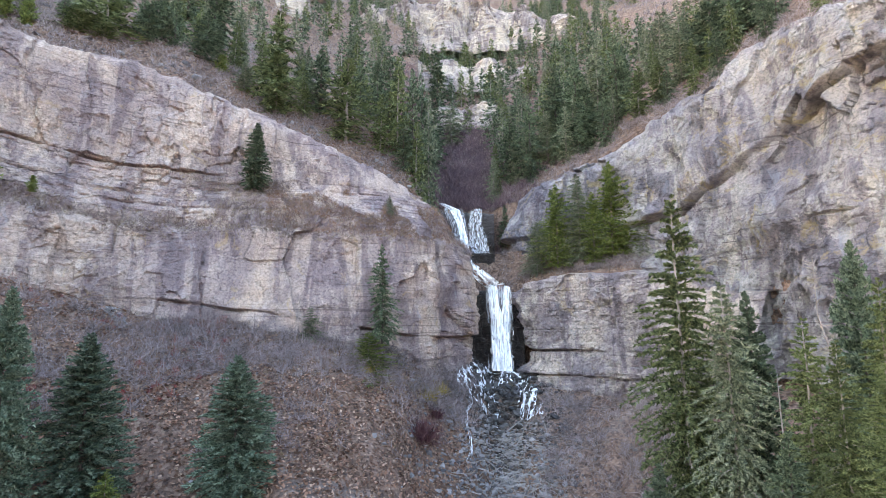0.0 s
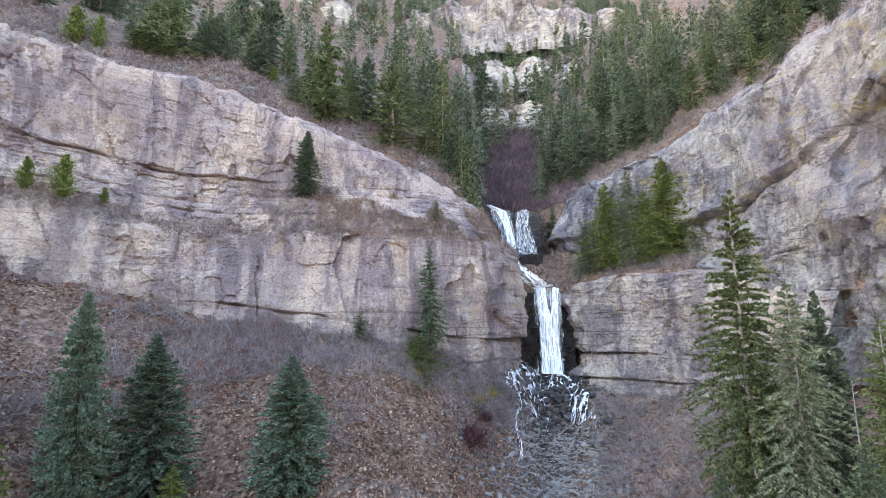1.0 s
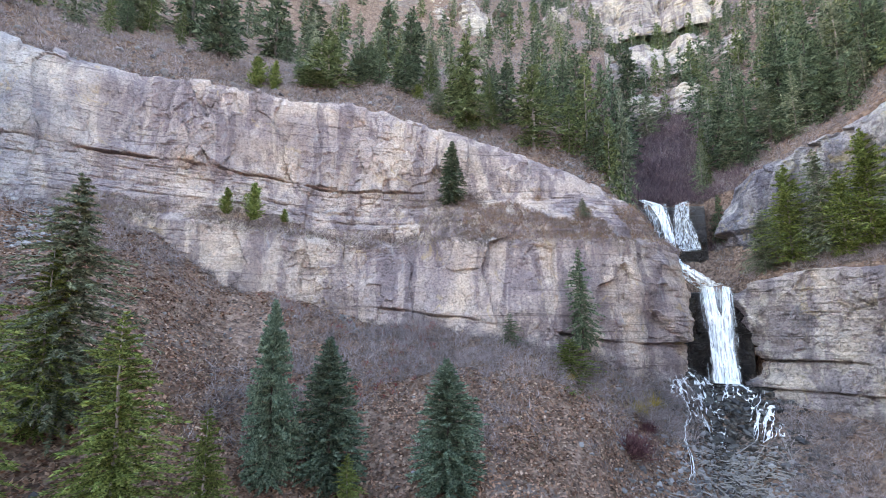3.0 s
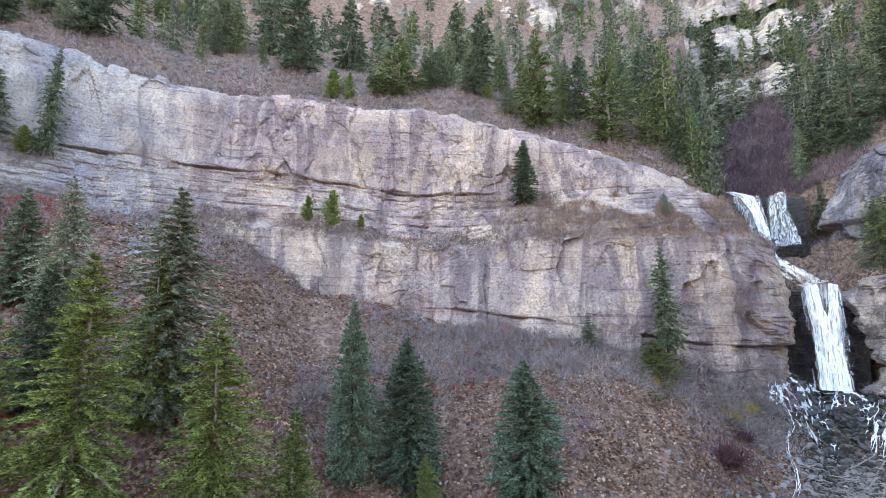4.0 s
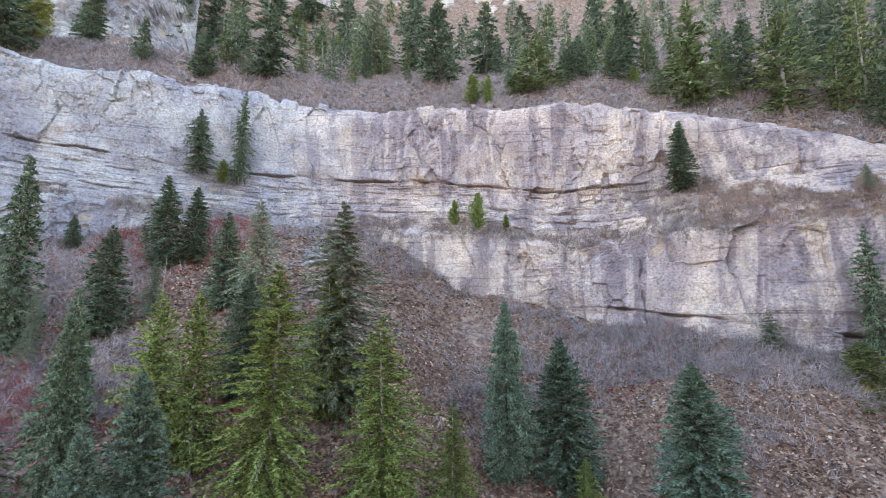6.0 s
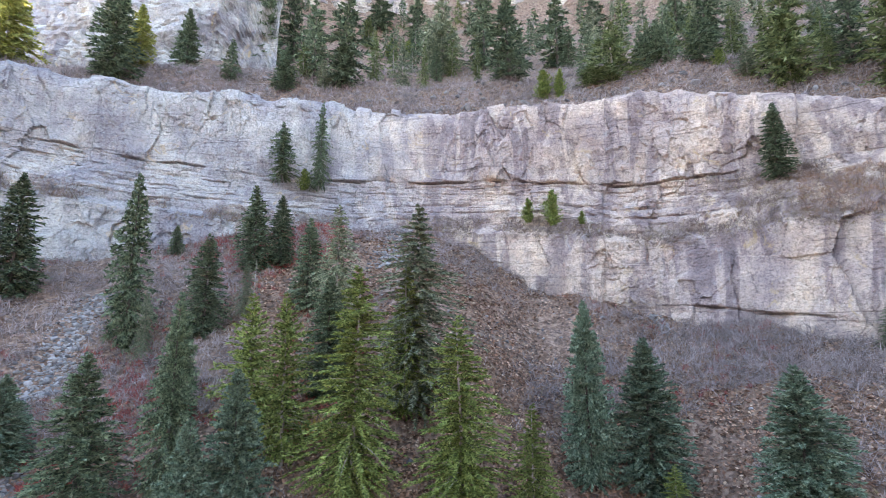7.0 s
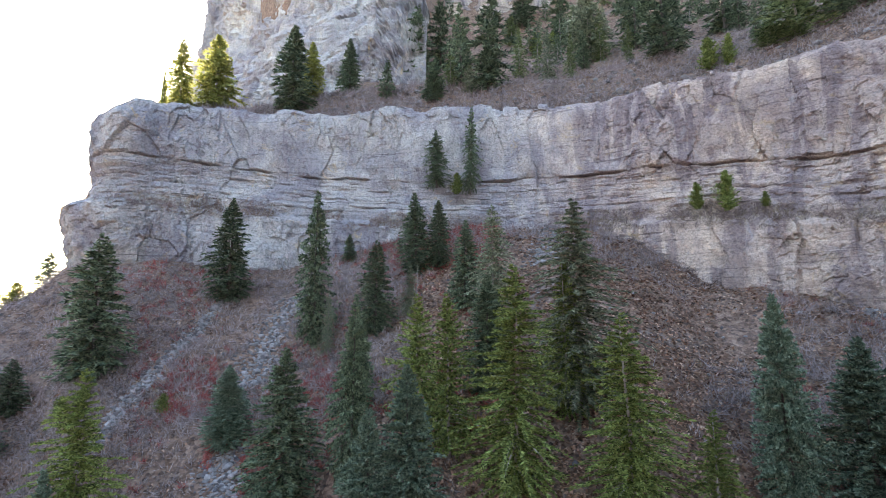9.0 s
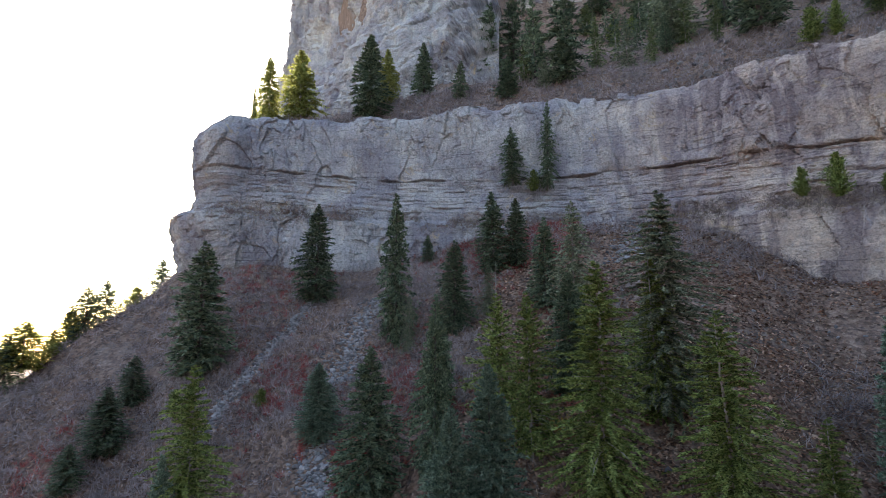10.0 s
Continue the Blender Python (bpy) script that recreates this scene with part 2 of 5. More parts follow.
# ---------------------------------------------------------------- the lie of the land
R1 = table([(-180, 80), (-100, 72), (-80, 80), (-70, 88), (-63, 94), (-58, 98), (-52, 101), (-49, 103), (-48, 107.5), (-44.5, 108), (-43.3, 104.5),
            (-40, 101), (-35, 97), (-25, 92), (-10, 90), (10, 94), (30, 100), (45, 106), (60, 112), (70, 114), (72, 114), (78, 106), (85, 98), (100, 90), (180, 80)])
FOOT = table([(-180, -16), (-100, -6), (-70, -6.5), (-58, -7.5), (-52, -6.5), (-48, -5.5), (-45, -6), (-42, -3.8), (-34, -2.2), (-22, 0.2), (-12, 1), (-5, 2.4),
              (0, 3.7), (7, 5.2), (13.7, 9.8), (20, 11.4), (32, 11.2), (42.6, 9.6), (53, 7), (64, 6.6), (71.3, 5.5), (74.7, 2.8), (79, -0.4), (82.3, -3.3), (84.4, -5.1), (90, -9), (100, -14), (180, -16)])
RIM1 = table([(-180, 3), (-70, 3), (-63.5, 5.1), (-60, 6.1), (-55.5, 6), (-50.6, 5.4), (-47.5, 4.4), (-47, 4.2), (-44.6, 4.6), (-43.2, 4.8), (-41.4, 6.4), (-39.8, 10),
              (-38.4, 13.7), (-36.0, 15.8), (-33.6, 16.8), (-28.5, 19.9), (-19, 22.3), (-17, 22.9), (-12, 24.4), (-9.5, 25.5), (-5, 25.4), (3, 25.2), (10.5, 26),
              (18, 25.0), (25, 25.1), (31, 25.4), (42, 25), (46, 24.3), (56.7, 23.6), (61, 23), (68.2, 22.3), (72, 22)])
R2_RIGHT = table([(-180, 72), (-100, 76), (-80, 86), (-70, 95), (-63, 104), (-58, 110), (-52, 115), (-47, 118), (-45, 120), (-36, 118)])
UPPER = table([(34, 0), (40, 0.5), (48, 1), (64, 1)])
BASE2 = table([(-180, 4), (-70, 4.5), (-60, 7), (-50, 8.5), (-45, 8), (-36, 8)])
RIM2 = table([(-180, 30), (-100, 30), (-78.4, 28.8), (-73, 27), (-68, 24), (-63, 22), (-58.5, 19.3), (-50.3, 15.4), (-46.3, 13.9), (-45, 13.3), (-39, 13.6), (-36, 13.5)])
LIMIT = table([(-180, -12), (-150, 80), (57, 80), (61.6, 70), (62.4, 40), (63, 24), (64.4, 21.8), (66, 19), (67.4, 12), (69, 6), (71.4, 4.4), (74.7, 1.6), (79, -1.6), (82.3, -4.5), (84.4, -6.3), (90, -10), (180, -12)])
FALL = table([(-180, 0.66), (-110, 0.4), (-64, 0.3), (-55, 0.45), (-45, 0.5), (-30, 0.6), (0, 0.66), (180, 0.66)])
CLIMB = table([(-180, 0.8), (-64, 0.85), (-58, 0.95), (-36, 0.95), (-24, 0.85), (-10, 0.8), (44, 0.8), (52, 0.62), (57, 0.34), (60, 0.32), (180, 0.32)])
FLOOR = -37.0
STEP = 6.0  # the ground goes on this far behind the face of the rock
TALL3 = 95.0  # the upper cliff on the left, its unseen top raised to block the sun
R3 = table([(30, 150), (50, 155), (54, 170), (58, 205), (61, 235), (63, 250)])
BULGE = table([(-180, 0), (-100, 1.5), (-48, 1.5), (-44, 3), (-40.0, 4), (-33.5, 12.3), (-20, 12.3), (-9, 6.3), (60, 6.3), (68, 3.5), (71, 3.5), (74, 0), (180, 0)])


def tiers(az):
    """Distances and heights of the steps of the land at a bearing."""
    r1 = R1(az)
    foot = (r1 - BULGE(az)) * tand(FOOT(az))
    rim1 = np.where(az > 72, foot, r1 * tand(RIM1(az)))
    right = smooth(-35.5, -36.5, az)
    r2 = np.where(right > 0, R2_RIGHT(az), r1 + 16)
    plain = rim1 + CLIMB(az) * (r2 - r1)
    base2 = np.where(right > 0.5, r2 * tand(BASE2(az)), plain)
    rim2 = np.where(right > 0.5, r2 * tand(RIM2(az)), plain)
    return r1, foot, rim1, r2, base2, rim2


def land(az, r, rough=True):
    """Height of the ground at bearing az and distance r."""
    az, r = np.broadcast_arrays(np.asarray(az, float), np.asarray(r, float))
    r1, foot, rim1, r2, base2, rim2 = tiers(az)
    drop = foot - FALL(az) * (r1 - BULGE(az) - r)
    below = FLOOR + np.log1p(np.exp(np.clip((drop - FLOOR) / 4.0, -30, 30))) * 4.0
    below = np.where(az < 72, np.minimum(below, foot + 0.3), below)
    below = FLOOR + 1.5 + (below - FLOOR - 1.5) * smooth(4, 26, r)
    mid = rim1 + (base2 - rim1) * np.clip((r - r1 - STEP) / np.maximum(r2 - r1 - STEP, 0.5), 0, 1)
    up = rim2 + CLIMB(az) * (np.minimum(r, 430) - r2 - STEP) - 0.15 * np.maximum(r - 430, 0)
    up = up + TALL3 * UPPER(az) * smooth(R3(az) + 30, R3(az) + 31, r) * smooth(59, 55, az)
    # extra hill height out of view, added to keep sun off the bowl
    start = np.where(az > 33, np.maximum(190, R3(az) + 33), 190)
    up = up + np.clip(r - start, 0, 150) * smooth(-26, -14, az) * smooth(60, 56, az)
    z = np.where(r < r1 + STEP, below, np.where(r < r2 + STEP, mid, up))
    z = np.where(r > r1 + np.where(az > 71, 2, STEP), np.minimum(z, np.maximum(r * tand(LIMIT(az)), -90)), z)
    # the cone of debris under the falls
    z = z + 3.0 * np.exp(-((az + 46.0) / 2.6) ** 2 - ((r - 101.0) / 4.5) ** 2) * (r < r1 + STEP)
    # the other side of the valley, behind the bowl
    back = FLOOR + 0.35 * np.clip(r - 130, 0, 500)
    w = smooth(-96, -118, az) + smooth(92, 125, az)
    z = z * (1 - w) + back * w
    if rough:
        a = np.radians(az)
        x, y = -np.sin(a) * r, np.cos(a) * r
        amp = smooth(2, 20, r) * (1 - 0.7 * smooth(4, 0, np.abs(r - r1 - 2)))
        z = z + amp * (1.6 * fbm(x / 14, y / 14, 0, 4, 3) + 0.5 * fbm(x / 3, y / 3, 0, 3, 9))
        z = z + smooth(150, 500, r) * 30 * fbm(x / 160, y / 160, 0, 4, 21) * smooth(64, 50, az)
    return z


def spot(az, r, lift=0.0):
    a = radians(az)
    return Vector((-math.sin(a) * r, math.cos(a) * r, float(land(az, r)) + lift))


def build_ground():
    az = np.concatenate([np.arange(-180, -96, 3.0), np.arange(-96, 94, 0.5), np.linspace(94, 180, 30)])
    r1, foot, rim1, r2, base2, rim2 = tiers(az)
    near = np.linspace(0, 1, 72) ** 0.8
    rows = [r1 * s for s in near]
    rows += [r1 + STEP - 0.02]
    rows += [r1 + STEP + 0.02 + (r2 - r1 - 0.04) * s for s in np.linspace(0, 1, 12)]
    rows += [r2 + STEP + 0.02 + (430 - r2 - STEP) * s for s in np.linspace(0, 1, 70) ** 1.4]
    rows += [np.full_like(az, d) for d in (470, 540, 650, 800, 1100, 1600, 2400, 3500, 4600)]
    r = np.array(rows)
    a = np.broadcast_to(az, r.shape)
    z = land(a, r)
    rad = np.radians(a)
    v = np.stack([-np.sin(rad) * r, np.cos(rad) * r, z], -1).reshape(-1, 3)
    f = grid_faces(*r.shape, flip=False)
    ob = new("ground", mesh_from("ground", v, f, GROUND, True))
    return tagged(ob, "steep talus slope of leaf litter, earth and scree", "ground", kind="structure")


ground = build_ground()


# ---------------------------------------------------------------- rock walls
def resample(points, step):
    p = np.array(points, float)
    d = np.r_[0, np.cumsum(np.hypot(*np.diff(p[:, :2], axis=0).T))]
    n = int(d[-1] / step) + 1
    u = np.linspace(0, d[-1], n)
    out = np.stack([np.interp(u, d, p[:, k]) for k in range(p.shape[1])], 1)
    return u, out


def blur(a, n):
    k = np.hanning(2 * n + 3)[1:-1]
    k /= k.sum()
    return np.convolve(np.pad(a, n, mode="edge"), k, mode="valid")


def chips(x, y, seed):
    """Angular cells: each one's random push (-1 to 1, with a tilt) and the gap to the next cell."""
    x, y = np.broadcast_arrays(x, y)
    ix, iy = np.floor(x), np.floor(y)
    first, second = np.full(x.shape, 9.0), np.full(x.shape, 9.0)
    off = np.zeros(x.shape)
    zero = np.zeros(x.shape)
    for a in (-1, 0, 1):
        for b in (-1, 0, 1):
            jx, jy = ix + a, iy + b
            dx = jx + 0.1 + 0.8 * hash01(jx, jy, zero, seed) - x
            dy = jy + 0.1 + 0.8 * hash01(jx, jy, zero, seed + 1) - y
            d = np.maximum(np.abs(dx), np.abs(dy)) * 0.6 + 0.4 * np.hypot(dx, dy)
            o = 2 * hash01(jx, jy, zero, seed + 2) - 1 + dx * 2.2 * (hash01(jx, jy, zero, seed + 3) - 0.5) + dy * 2.2 * (hash01(jx, jy, zero, seed + 4) - 0.5)
            near = d < first
            second = np.where(near, first, np.minimum(second, d))
            off = np.where(near, o, off)
            first = np.where(near, d, first)
    return off, second - first


def rock_wall(name, plan, label, profile, step=0.30, rise=0.28, mat=ROCK, seed=0, soft=8, blocks=1.0, bedded=None, rugged=1.0):
    """plan: rows of x, y, bottom, top, datum, running right to left as seen from the bowl's centre.
    profile(u, h, v, columns): outward push in metres at height h above the datum."""
    u, p = resample(plan, step)
    x, y = blur(p[:, 0], soft), blur(p[:, 1], soft)
    zb, zt, zd = blur(p[:, 2], soft), blur(p[:, 3], 3), blur(p[:, 4], soft)
    tx, ty = np.gradient(x), np.gradient(y)
    ln = np.hypot(tx, ty) + 1e-9
    nx, ny = blur(-ty / ln, 12), blur(tx / ln, 12)
    # the rim is broken, block by block
    cell = np.floor(u / 3.1 + 0.6 * vnoise(u / 5, 0, 0, seed + 5))
    zt = zt + 1.0 * (hash01(cell, cell * 0, cell * 0, seed + 1) - 0.6) + 1.2 * fbm(u / 9, 0, 0, 4, seed + 2)
    rows = int(np.max(zt - zb) / rise) + 2
    v = np.linspace(0, 1, rows)[:, None]
    z = zb + (zt - zb) * v
    U = np.broadcast_to(u, z.shape)
    h = z - zd
    az = np.broadcast_to(np.degrees(np.arctan2(-x, y)), z.shape)
    push = profile(U, h, v, z, az)
    # beds and joints
    thin = bedded(h, az) if bedded else 0.35
    wx, wy = 1.1 * fbm(U / 6, h / 6, 0, 3, seed + 7), 0.7 * fbm(U / 7, h / 5, 3, 3, seed + 9)
    broken = 0.3 + 0.7 * smooth(-0.18, 0.22, fbm(U / 13, h / 17, 9, 3, seed + 61))
    for wide, tall, amp in ((6.0, 14.0, 0.55), (2.3, 3.6, 0.34), (0.95, 1.2, 0.20)):
        off, edge = chips((U + wx) / wide, (h + wy) / tall, seed + int(wide * 10))
        push = push + blocks * amp * (1 - 0.5 * thin) * off * (1 if wide > 4 else broken)
        push = push - blocks * min(amp, 0.2) * 0.5 * np.exp(-(edge * wide / 0.16) ** 2) * (vnoise(U / 5, h / 5, 7, seed + 15) > 0.1)
    # thin beds, where the stone is bedded
    for thick, wide, amp in ((1.3, 5.0, 0.24), (0.5, 2.4, 0.15)):
        b = h / thick + 0.5 * wy
        bi = np.floor(b)
        off, edge = chips((U + wx) / wide + 13.7 * hash01(bi, bi * 0, bi * 0, seed + 3), bi + 0.5, seed + int(thick * 70))
        bg = np.minimum(b - bi, 1 - (b - bi)) * thick
        push = push + blocks * thin * amp * (off - 0.6 * np.exp(-(bg / 0.13) ** 2) * (vnoise(U / 8, bi * 1.7, 2, seed + 17) > -0.15))
    # curtains and ribs, long cracks
    push = push + (1 - 0.6 * thin) * (1.5 * fbm(U / 7.5, h / 34, 0, 3, seed + 33) + 0.18 * fbm(U / 2.2, h / 9, 0, 3, seed + 35))
    for k, (sx, sy) in enumerate(((6.0, 30.0), (22.0, 9.0))):
        line = np.abs(fbm(U / sx, h / sy, 5 * k, 4, seed + 51 + k))
        push = push - blocks * 0.18 * np.exp(-(line / 0.012) ** 2) * (1 - 0.5 * thin) * (vnoise(U / 9, h / 9, 2 + k, seed + 55) > 0.1)
    push = push + 1.5 * rugged * fbm(U / 17, h / 13, 0, 3, seed + 31) + 0.6 * rugged * fbm(U / 3.2, h / 3.2, 0, 5, seed + 41)
    # rounded shoulder under the rim
    d = zt - z
    push = push - 2.2 * np.exp(-d / 1.3) - 0.8 * np.exp(-d / 4)
    push[-1] -= 5.0
    push[-2] -= 1.8
    push[-3] -= 0.6
    X, Y = x + nx * push, y + ny * push
    verts = np.stack([X, Y, z], -1).reshape(-1, 3)
    me = mesh_from(name, verts, grid_faces(*z.shape, flip=True), mat, False)
    P = np.stack([X, Y, z], -1)
    nrm = np.cross(P[:-1, 1:] - P[:-1, :-1], P[1:, :-1] - P[:-1, :-1])
    nrm /= np.linalg.norm(nrm, axis=-1, keepdims=True) + 1e-9
    SHELVES[name] = (P[:-1, :-1].reshape(-1, 3), np.abs(nrm[..., 2]).ravel(), (v + 0 * z)[:-1, :-1].ravel(), h[:-1, :-1].ravel(), az[:-1, :-1].ravel())
    return tagged(new(name, me), label, "cliff", kind="structure")


SHELVES = {}


def polar(az, r):
    a = np.radians(az)
    return -np.sin(a) * r, np.cos(a) * r


def ledge(h, at, depth, thick=0.5):
    """An undercut below a ledge at height at."""
    return -depth * np.exp(-((h - at + thick) / thick) ** 2)


def overhang(u, h, depth, tall, seed, soft=0.15):
    """A sharp lip with a low hollow under it, broken along its length."""
    d = 0.08 + 0.92 * smooth(-0.25, 0.40, vnoise(u / 11, 0, 0, seed) + 0.5 * vnoise(u / 3.5, 0, 0, seed + 1))
    line = h + 0.35 * vnoise(u / 5, 0, 0, seed + 2)
    hollow = smooth(0.0, -soft, line) * smooth(-tall, -tall * 0.35, line)
    lip = smooth(-soft * 0.6, soft * 0.6, line) * smooth(2.2, 0.2, line)
    return d * (0.45 * lip - depth * hollow)


LEDGE = table([(-70, 14.5), (-44, 14.5), (-34, 15.2), (-22, 15.8), (-9, 15.8), (-3, 15.8), (0, 16.4), (6, 17.0), (24, 16.8), (40, 16.9), (52, 17), (60, 17.2), (72, 16.7)])


def main_profile(u, h, v, z, az):
    out = 0.0 * h
    out = out + 2.6 * smooth(-0.8, -9.0, h) + overhang(u, h, 0.9, 0.45, 5) * (0.15 + 0.85 * smooth(-17, -10, az))
    out = out + 2.6 * smooth(-9.2, -11.5, h) + 0.8 * smooth(-11.0, -22, h)
    out = out + (ledge(h, -2.6, 0.35, 0.3) + ledge(h, -4.6, 0.4, 0.3) + ledge(h, -6.4, 0.3, 0.25)) * smooth(-0.1, 0.25, vnoise(u / 9, h / 3, 0, 92))
    out = out + 0.5 * vnoise(u / 4.5, 0, 0, 91) * smooth(0.5, 3, h)
    # the brushy bench that widens towards the falls
    out = out + 6.0 * smooth(-9, -20, az) * smooth(0.5, -9.5, h) * smooth(-39.5, -33.5, az)
    # the second, lower ledge
    low = z - LOW(az) * (90 - 8 * smooth(-9, -20, az)) / 90
    out = out + (overhang(u, low, 1.1, 0.55, 6) + 0.5 * smooth(-0.9, -2.5, low)) * smooth(-5, -9, az)
    out = out * (1 - 0.45 * smooth(60, 68, az))
    # the west end stands out in two blunt noses with a hollow between them
    out = out + WEST_END(z) * smooth(64.5, 68.3, az)
    # ragged edge beside the falls
    return out + (1.5 * fbm(z / 7, u / 9, 0, 3, 97) + 0.35 * vnoise(z / 1.6, u / 3, 0, 98) + 1.6 * smooth(-8, 4, z) - 0.8) * smooth(-36.5, -38.8, az)


WEST_END = table([(8, 0), (11.8, 0), (16.5, 2), (22.5, 3.6), (24.3, 3.2), (25.5, 1.0), (30.3, 0.9), (32.5, 2.6), (38, 2.8), (42.0, 2.8), (44, 1.6), (46, 1.2)])
LOW = table([(-50, -2.2), (-42, -2.2), (-33, -1.8), (-25, 0.4), (-18, 2.6), (-9, 3.9), (80, 3.9)])


def main_plan():
    rows = []
    for az in np.arange(-38.6, 67.5, 0.5):
        r = float(R1(az)) - 0.6
        foot, rim = float((R1(az) - BULGE(az)) * tand(FOOT(az))), float(R1(az) * tand(RIM1(az)))
        rows.append((*polar(az, r), foot - 4, rim + 0.4, r * float(tand(LEDGE(az)))))
    rows[:0] = [(*polar(-39.8, 116), -16, 10.5, rows[0][4]), (*polar(-39.5, 108), -14, 13, rows[0][4])]
    top, led = rows[-1][3], rows[-1][4]
    for az, r, low in ((69.0, 115.5, 5), (69.8, 119, 4), (70.0, 126, 2), (69.6, 138, -3), (68.6, 160, -5)):
        rows.append((*polar(az, r), low, top, led))
    return rows


rock_wall("cliff_main", main_plan(), "tall bedded grey limestone cliff wall with a long undercut ledge", main_profile, seed=1, step=0.25, rise=0.24,
          bedded=lambda h, az: 0.12 + 0.88 * smooth(1.0, -0.8, h) * smooth(-10.5, -8.0, h))


def right_profile(u, h, v, z, az):
    out = 1.4 * smooth(-0.4, 0.6, h) * smooth(12, 2, h) + overhang(u, h, 1.7, 1.1, 15, 0.45) * smooth(-58, -64, az)
    out = out + 2.0 * smooth(-3, -14, h) + overhang(u, z - 13 - 3 * vnoise(u / 12, 0, 0, 4), 0.5, 0.5, 17) + 2.2 * fbm(u / 8, h / 7, 0, 3, 193)
    return out + 0.8 * vnoise(u / 6, z / 15, 0, 191)


CRACK = table([(-100, 27), (-81, 22.5), (-76, 19.4), (-70, 15.4), (-65, 12.0), (-58, 10), (-36, 9)])


def right_plan():
    rows = []
    for az in np.arange(-100, -46.9, 0.5):
        r = float(R2_RIGHT(az)) - 0.6
        rows.append((*polar(az, r), r * float(tand(BASE2(az))) - 15, r * float(tand(RIM2(az))) + 0.4, r * float(tand(CRACK(az)))))
    for az, r in ((-46.6, 119), (-46.3, 122), (-46.2, 127)):
        rows.append((*polar(az, r), 8, 29.3, rows[-1][4]))
    return rows


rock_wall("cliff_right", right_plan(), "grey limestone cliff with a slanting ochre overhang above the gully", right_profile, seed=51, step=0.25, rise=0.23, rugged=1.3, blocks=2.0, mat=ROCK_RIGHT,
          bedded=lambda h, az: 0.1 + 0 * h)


def knob_profile(u, h, v, z, az):
    edge = (2.0 * fbm(z / 6, u / 9, 0, 3, 77) + 0.7 * vnoise(z / 1.5, u / 3, 0, 78) + 2.0 * smooth(-6, 7, z) - 1.0) * smooth(-50.5, -48.6, az)
    return edge + 1.0 * smooth(1, -6, h) + overhang(u, h + 1.2, 1.0, 0.7, 25) + overhang(u, h - 3.5 + vnoise(u / 6, 0, 0, 8), 0.5, 0.5, 26) + overhang(u, h + 6, 0.6, 0.6, 27)


def knob_plan():
    rows = []
    for az in np.arange(-72, -48.4, 0.5):
        r = float(R1(az)) - 0.6
        rows.append((*polar(az, r), r * float(tand(FOOT(az))) - 6, r * float(tand(RIM1(az))) + 0.4, r * float(tand(-1.9))))
    for az, r in ((-48.2, 104.5), (-47.9, 107), (-47.8, 112)):
        rows.append((*polar(az, r), -18, 8.4, -3.6))
    return rows


rock_wall("cliff_buttress", knob_plan(), "rounded limestone buttress beside the falls", knob_profile, seed=71, step=0.22, rise=0.2, blocks=1.9, rugged=1.5, mat=ROCK_KNOB)


def plain_profile(u, h, v, z, az):
    return 2.0 * (1 - v) + 0 * h


def wet_plan(lo, hi, r, bottom, top):
    return [(*polar(az, r - 1.2), bottom, max(top, r * float(tand(RIM1(az))) * 0.97) if top < 20 and az > -42.2 else top, 0.0) for az in np.arange(lo, hi + 0.01, 0.4)]


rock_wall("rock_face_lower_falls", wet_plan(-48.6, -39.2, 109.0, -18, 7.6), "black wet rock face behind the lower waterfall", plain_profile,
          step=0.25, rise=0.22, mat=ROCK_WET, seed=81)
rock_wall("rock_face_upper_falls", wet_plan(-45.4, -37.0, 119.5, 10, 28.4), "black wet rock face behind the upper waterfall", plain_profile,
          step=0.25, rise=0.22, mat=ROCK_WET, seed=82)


def upper_plan(lo, hi, r, base, top, back=()):
    rows = [(*polar(az, float(R3(az)) - 0.6), float(land(az, float(R3(az)))) - 30, float(land(az, float(R3(az)) - 2)) + top * float(UPPER(az)), float(land(az, float(R3(az)) - 2)) + 9) for az in np.arange(lo, hi + 0.01, 0.5)]
    for az, rr in back:
        rows.append((*polar(az, rr), 0.0, rows[-1][3], rows[-1][4]))
    return rows


def upper_profile(u, h, v, z, az):
    out = 3.0 - 6.0 * smooth(0, 60, h)
    for k, (at, back) in enumerate(((0, 3.0), (8, 4.0), (15, 3.0), (24, 4.0), (33, 3.0))):
        line = h - at + 1.6 * vnoise(u / 14, 0, 0, 35 + k)
        out = out + overhang(u, line, 2.0, 2.2, 45 + k, 0.9) + back * (0.5 - smooth(-2.6, 0.6, line))
    return out + 2.5 * fbm(u / 11, h / 14, 0, 3, 39)


# most of this height is added, unseen, to shade the right cliff
rock_wall("cliff_upper_left", upper_plan(36, 63, 0, 74, 125, ((63.9, 253), (64.3, 262), (64.0, 285))),
          "upper limestone cliff catching the sun on its end", upper_profile, seed=91, step=0.75, rise=0.85, blocks=2.6, rugged=2.0)


def far_steps(u, h, v, lean, seed):
    out = lean * (1 - v) + 2.0 * vnoise(u / 9, h / 8, 0, seed)
    for k, at in enumerate((-6, -1.5, 3, 7, 11.5, 16)):
        line = h - at + 1.8 * vnoise(u / 12, 0, 0, seed + 70 + k)
        out = out + 1.6 * (0.5 - smooth(-0.5, 0.7, line)) + overhang(u, line, 0.9, 1.0, seed + 60 + k, 0.4)
    return out


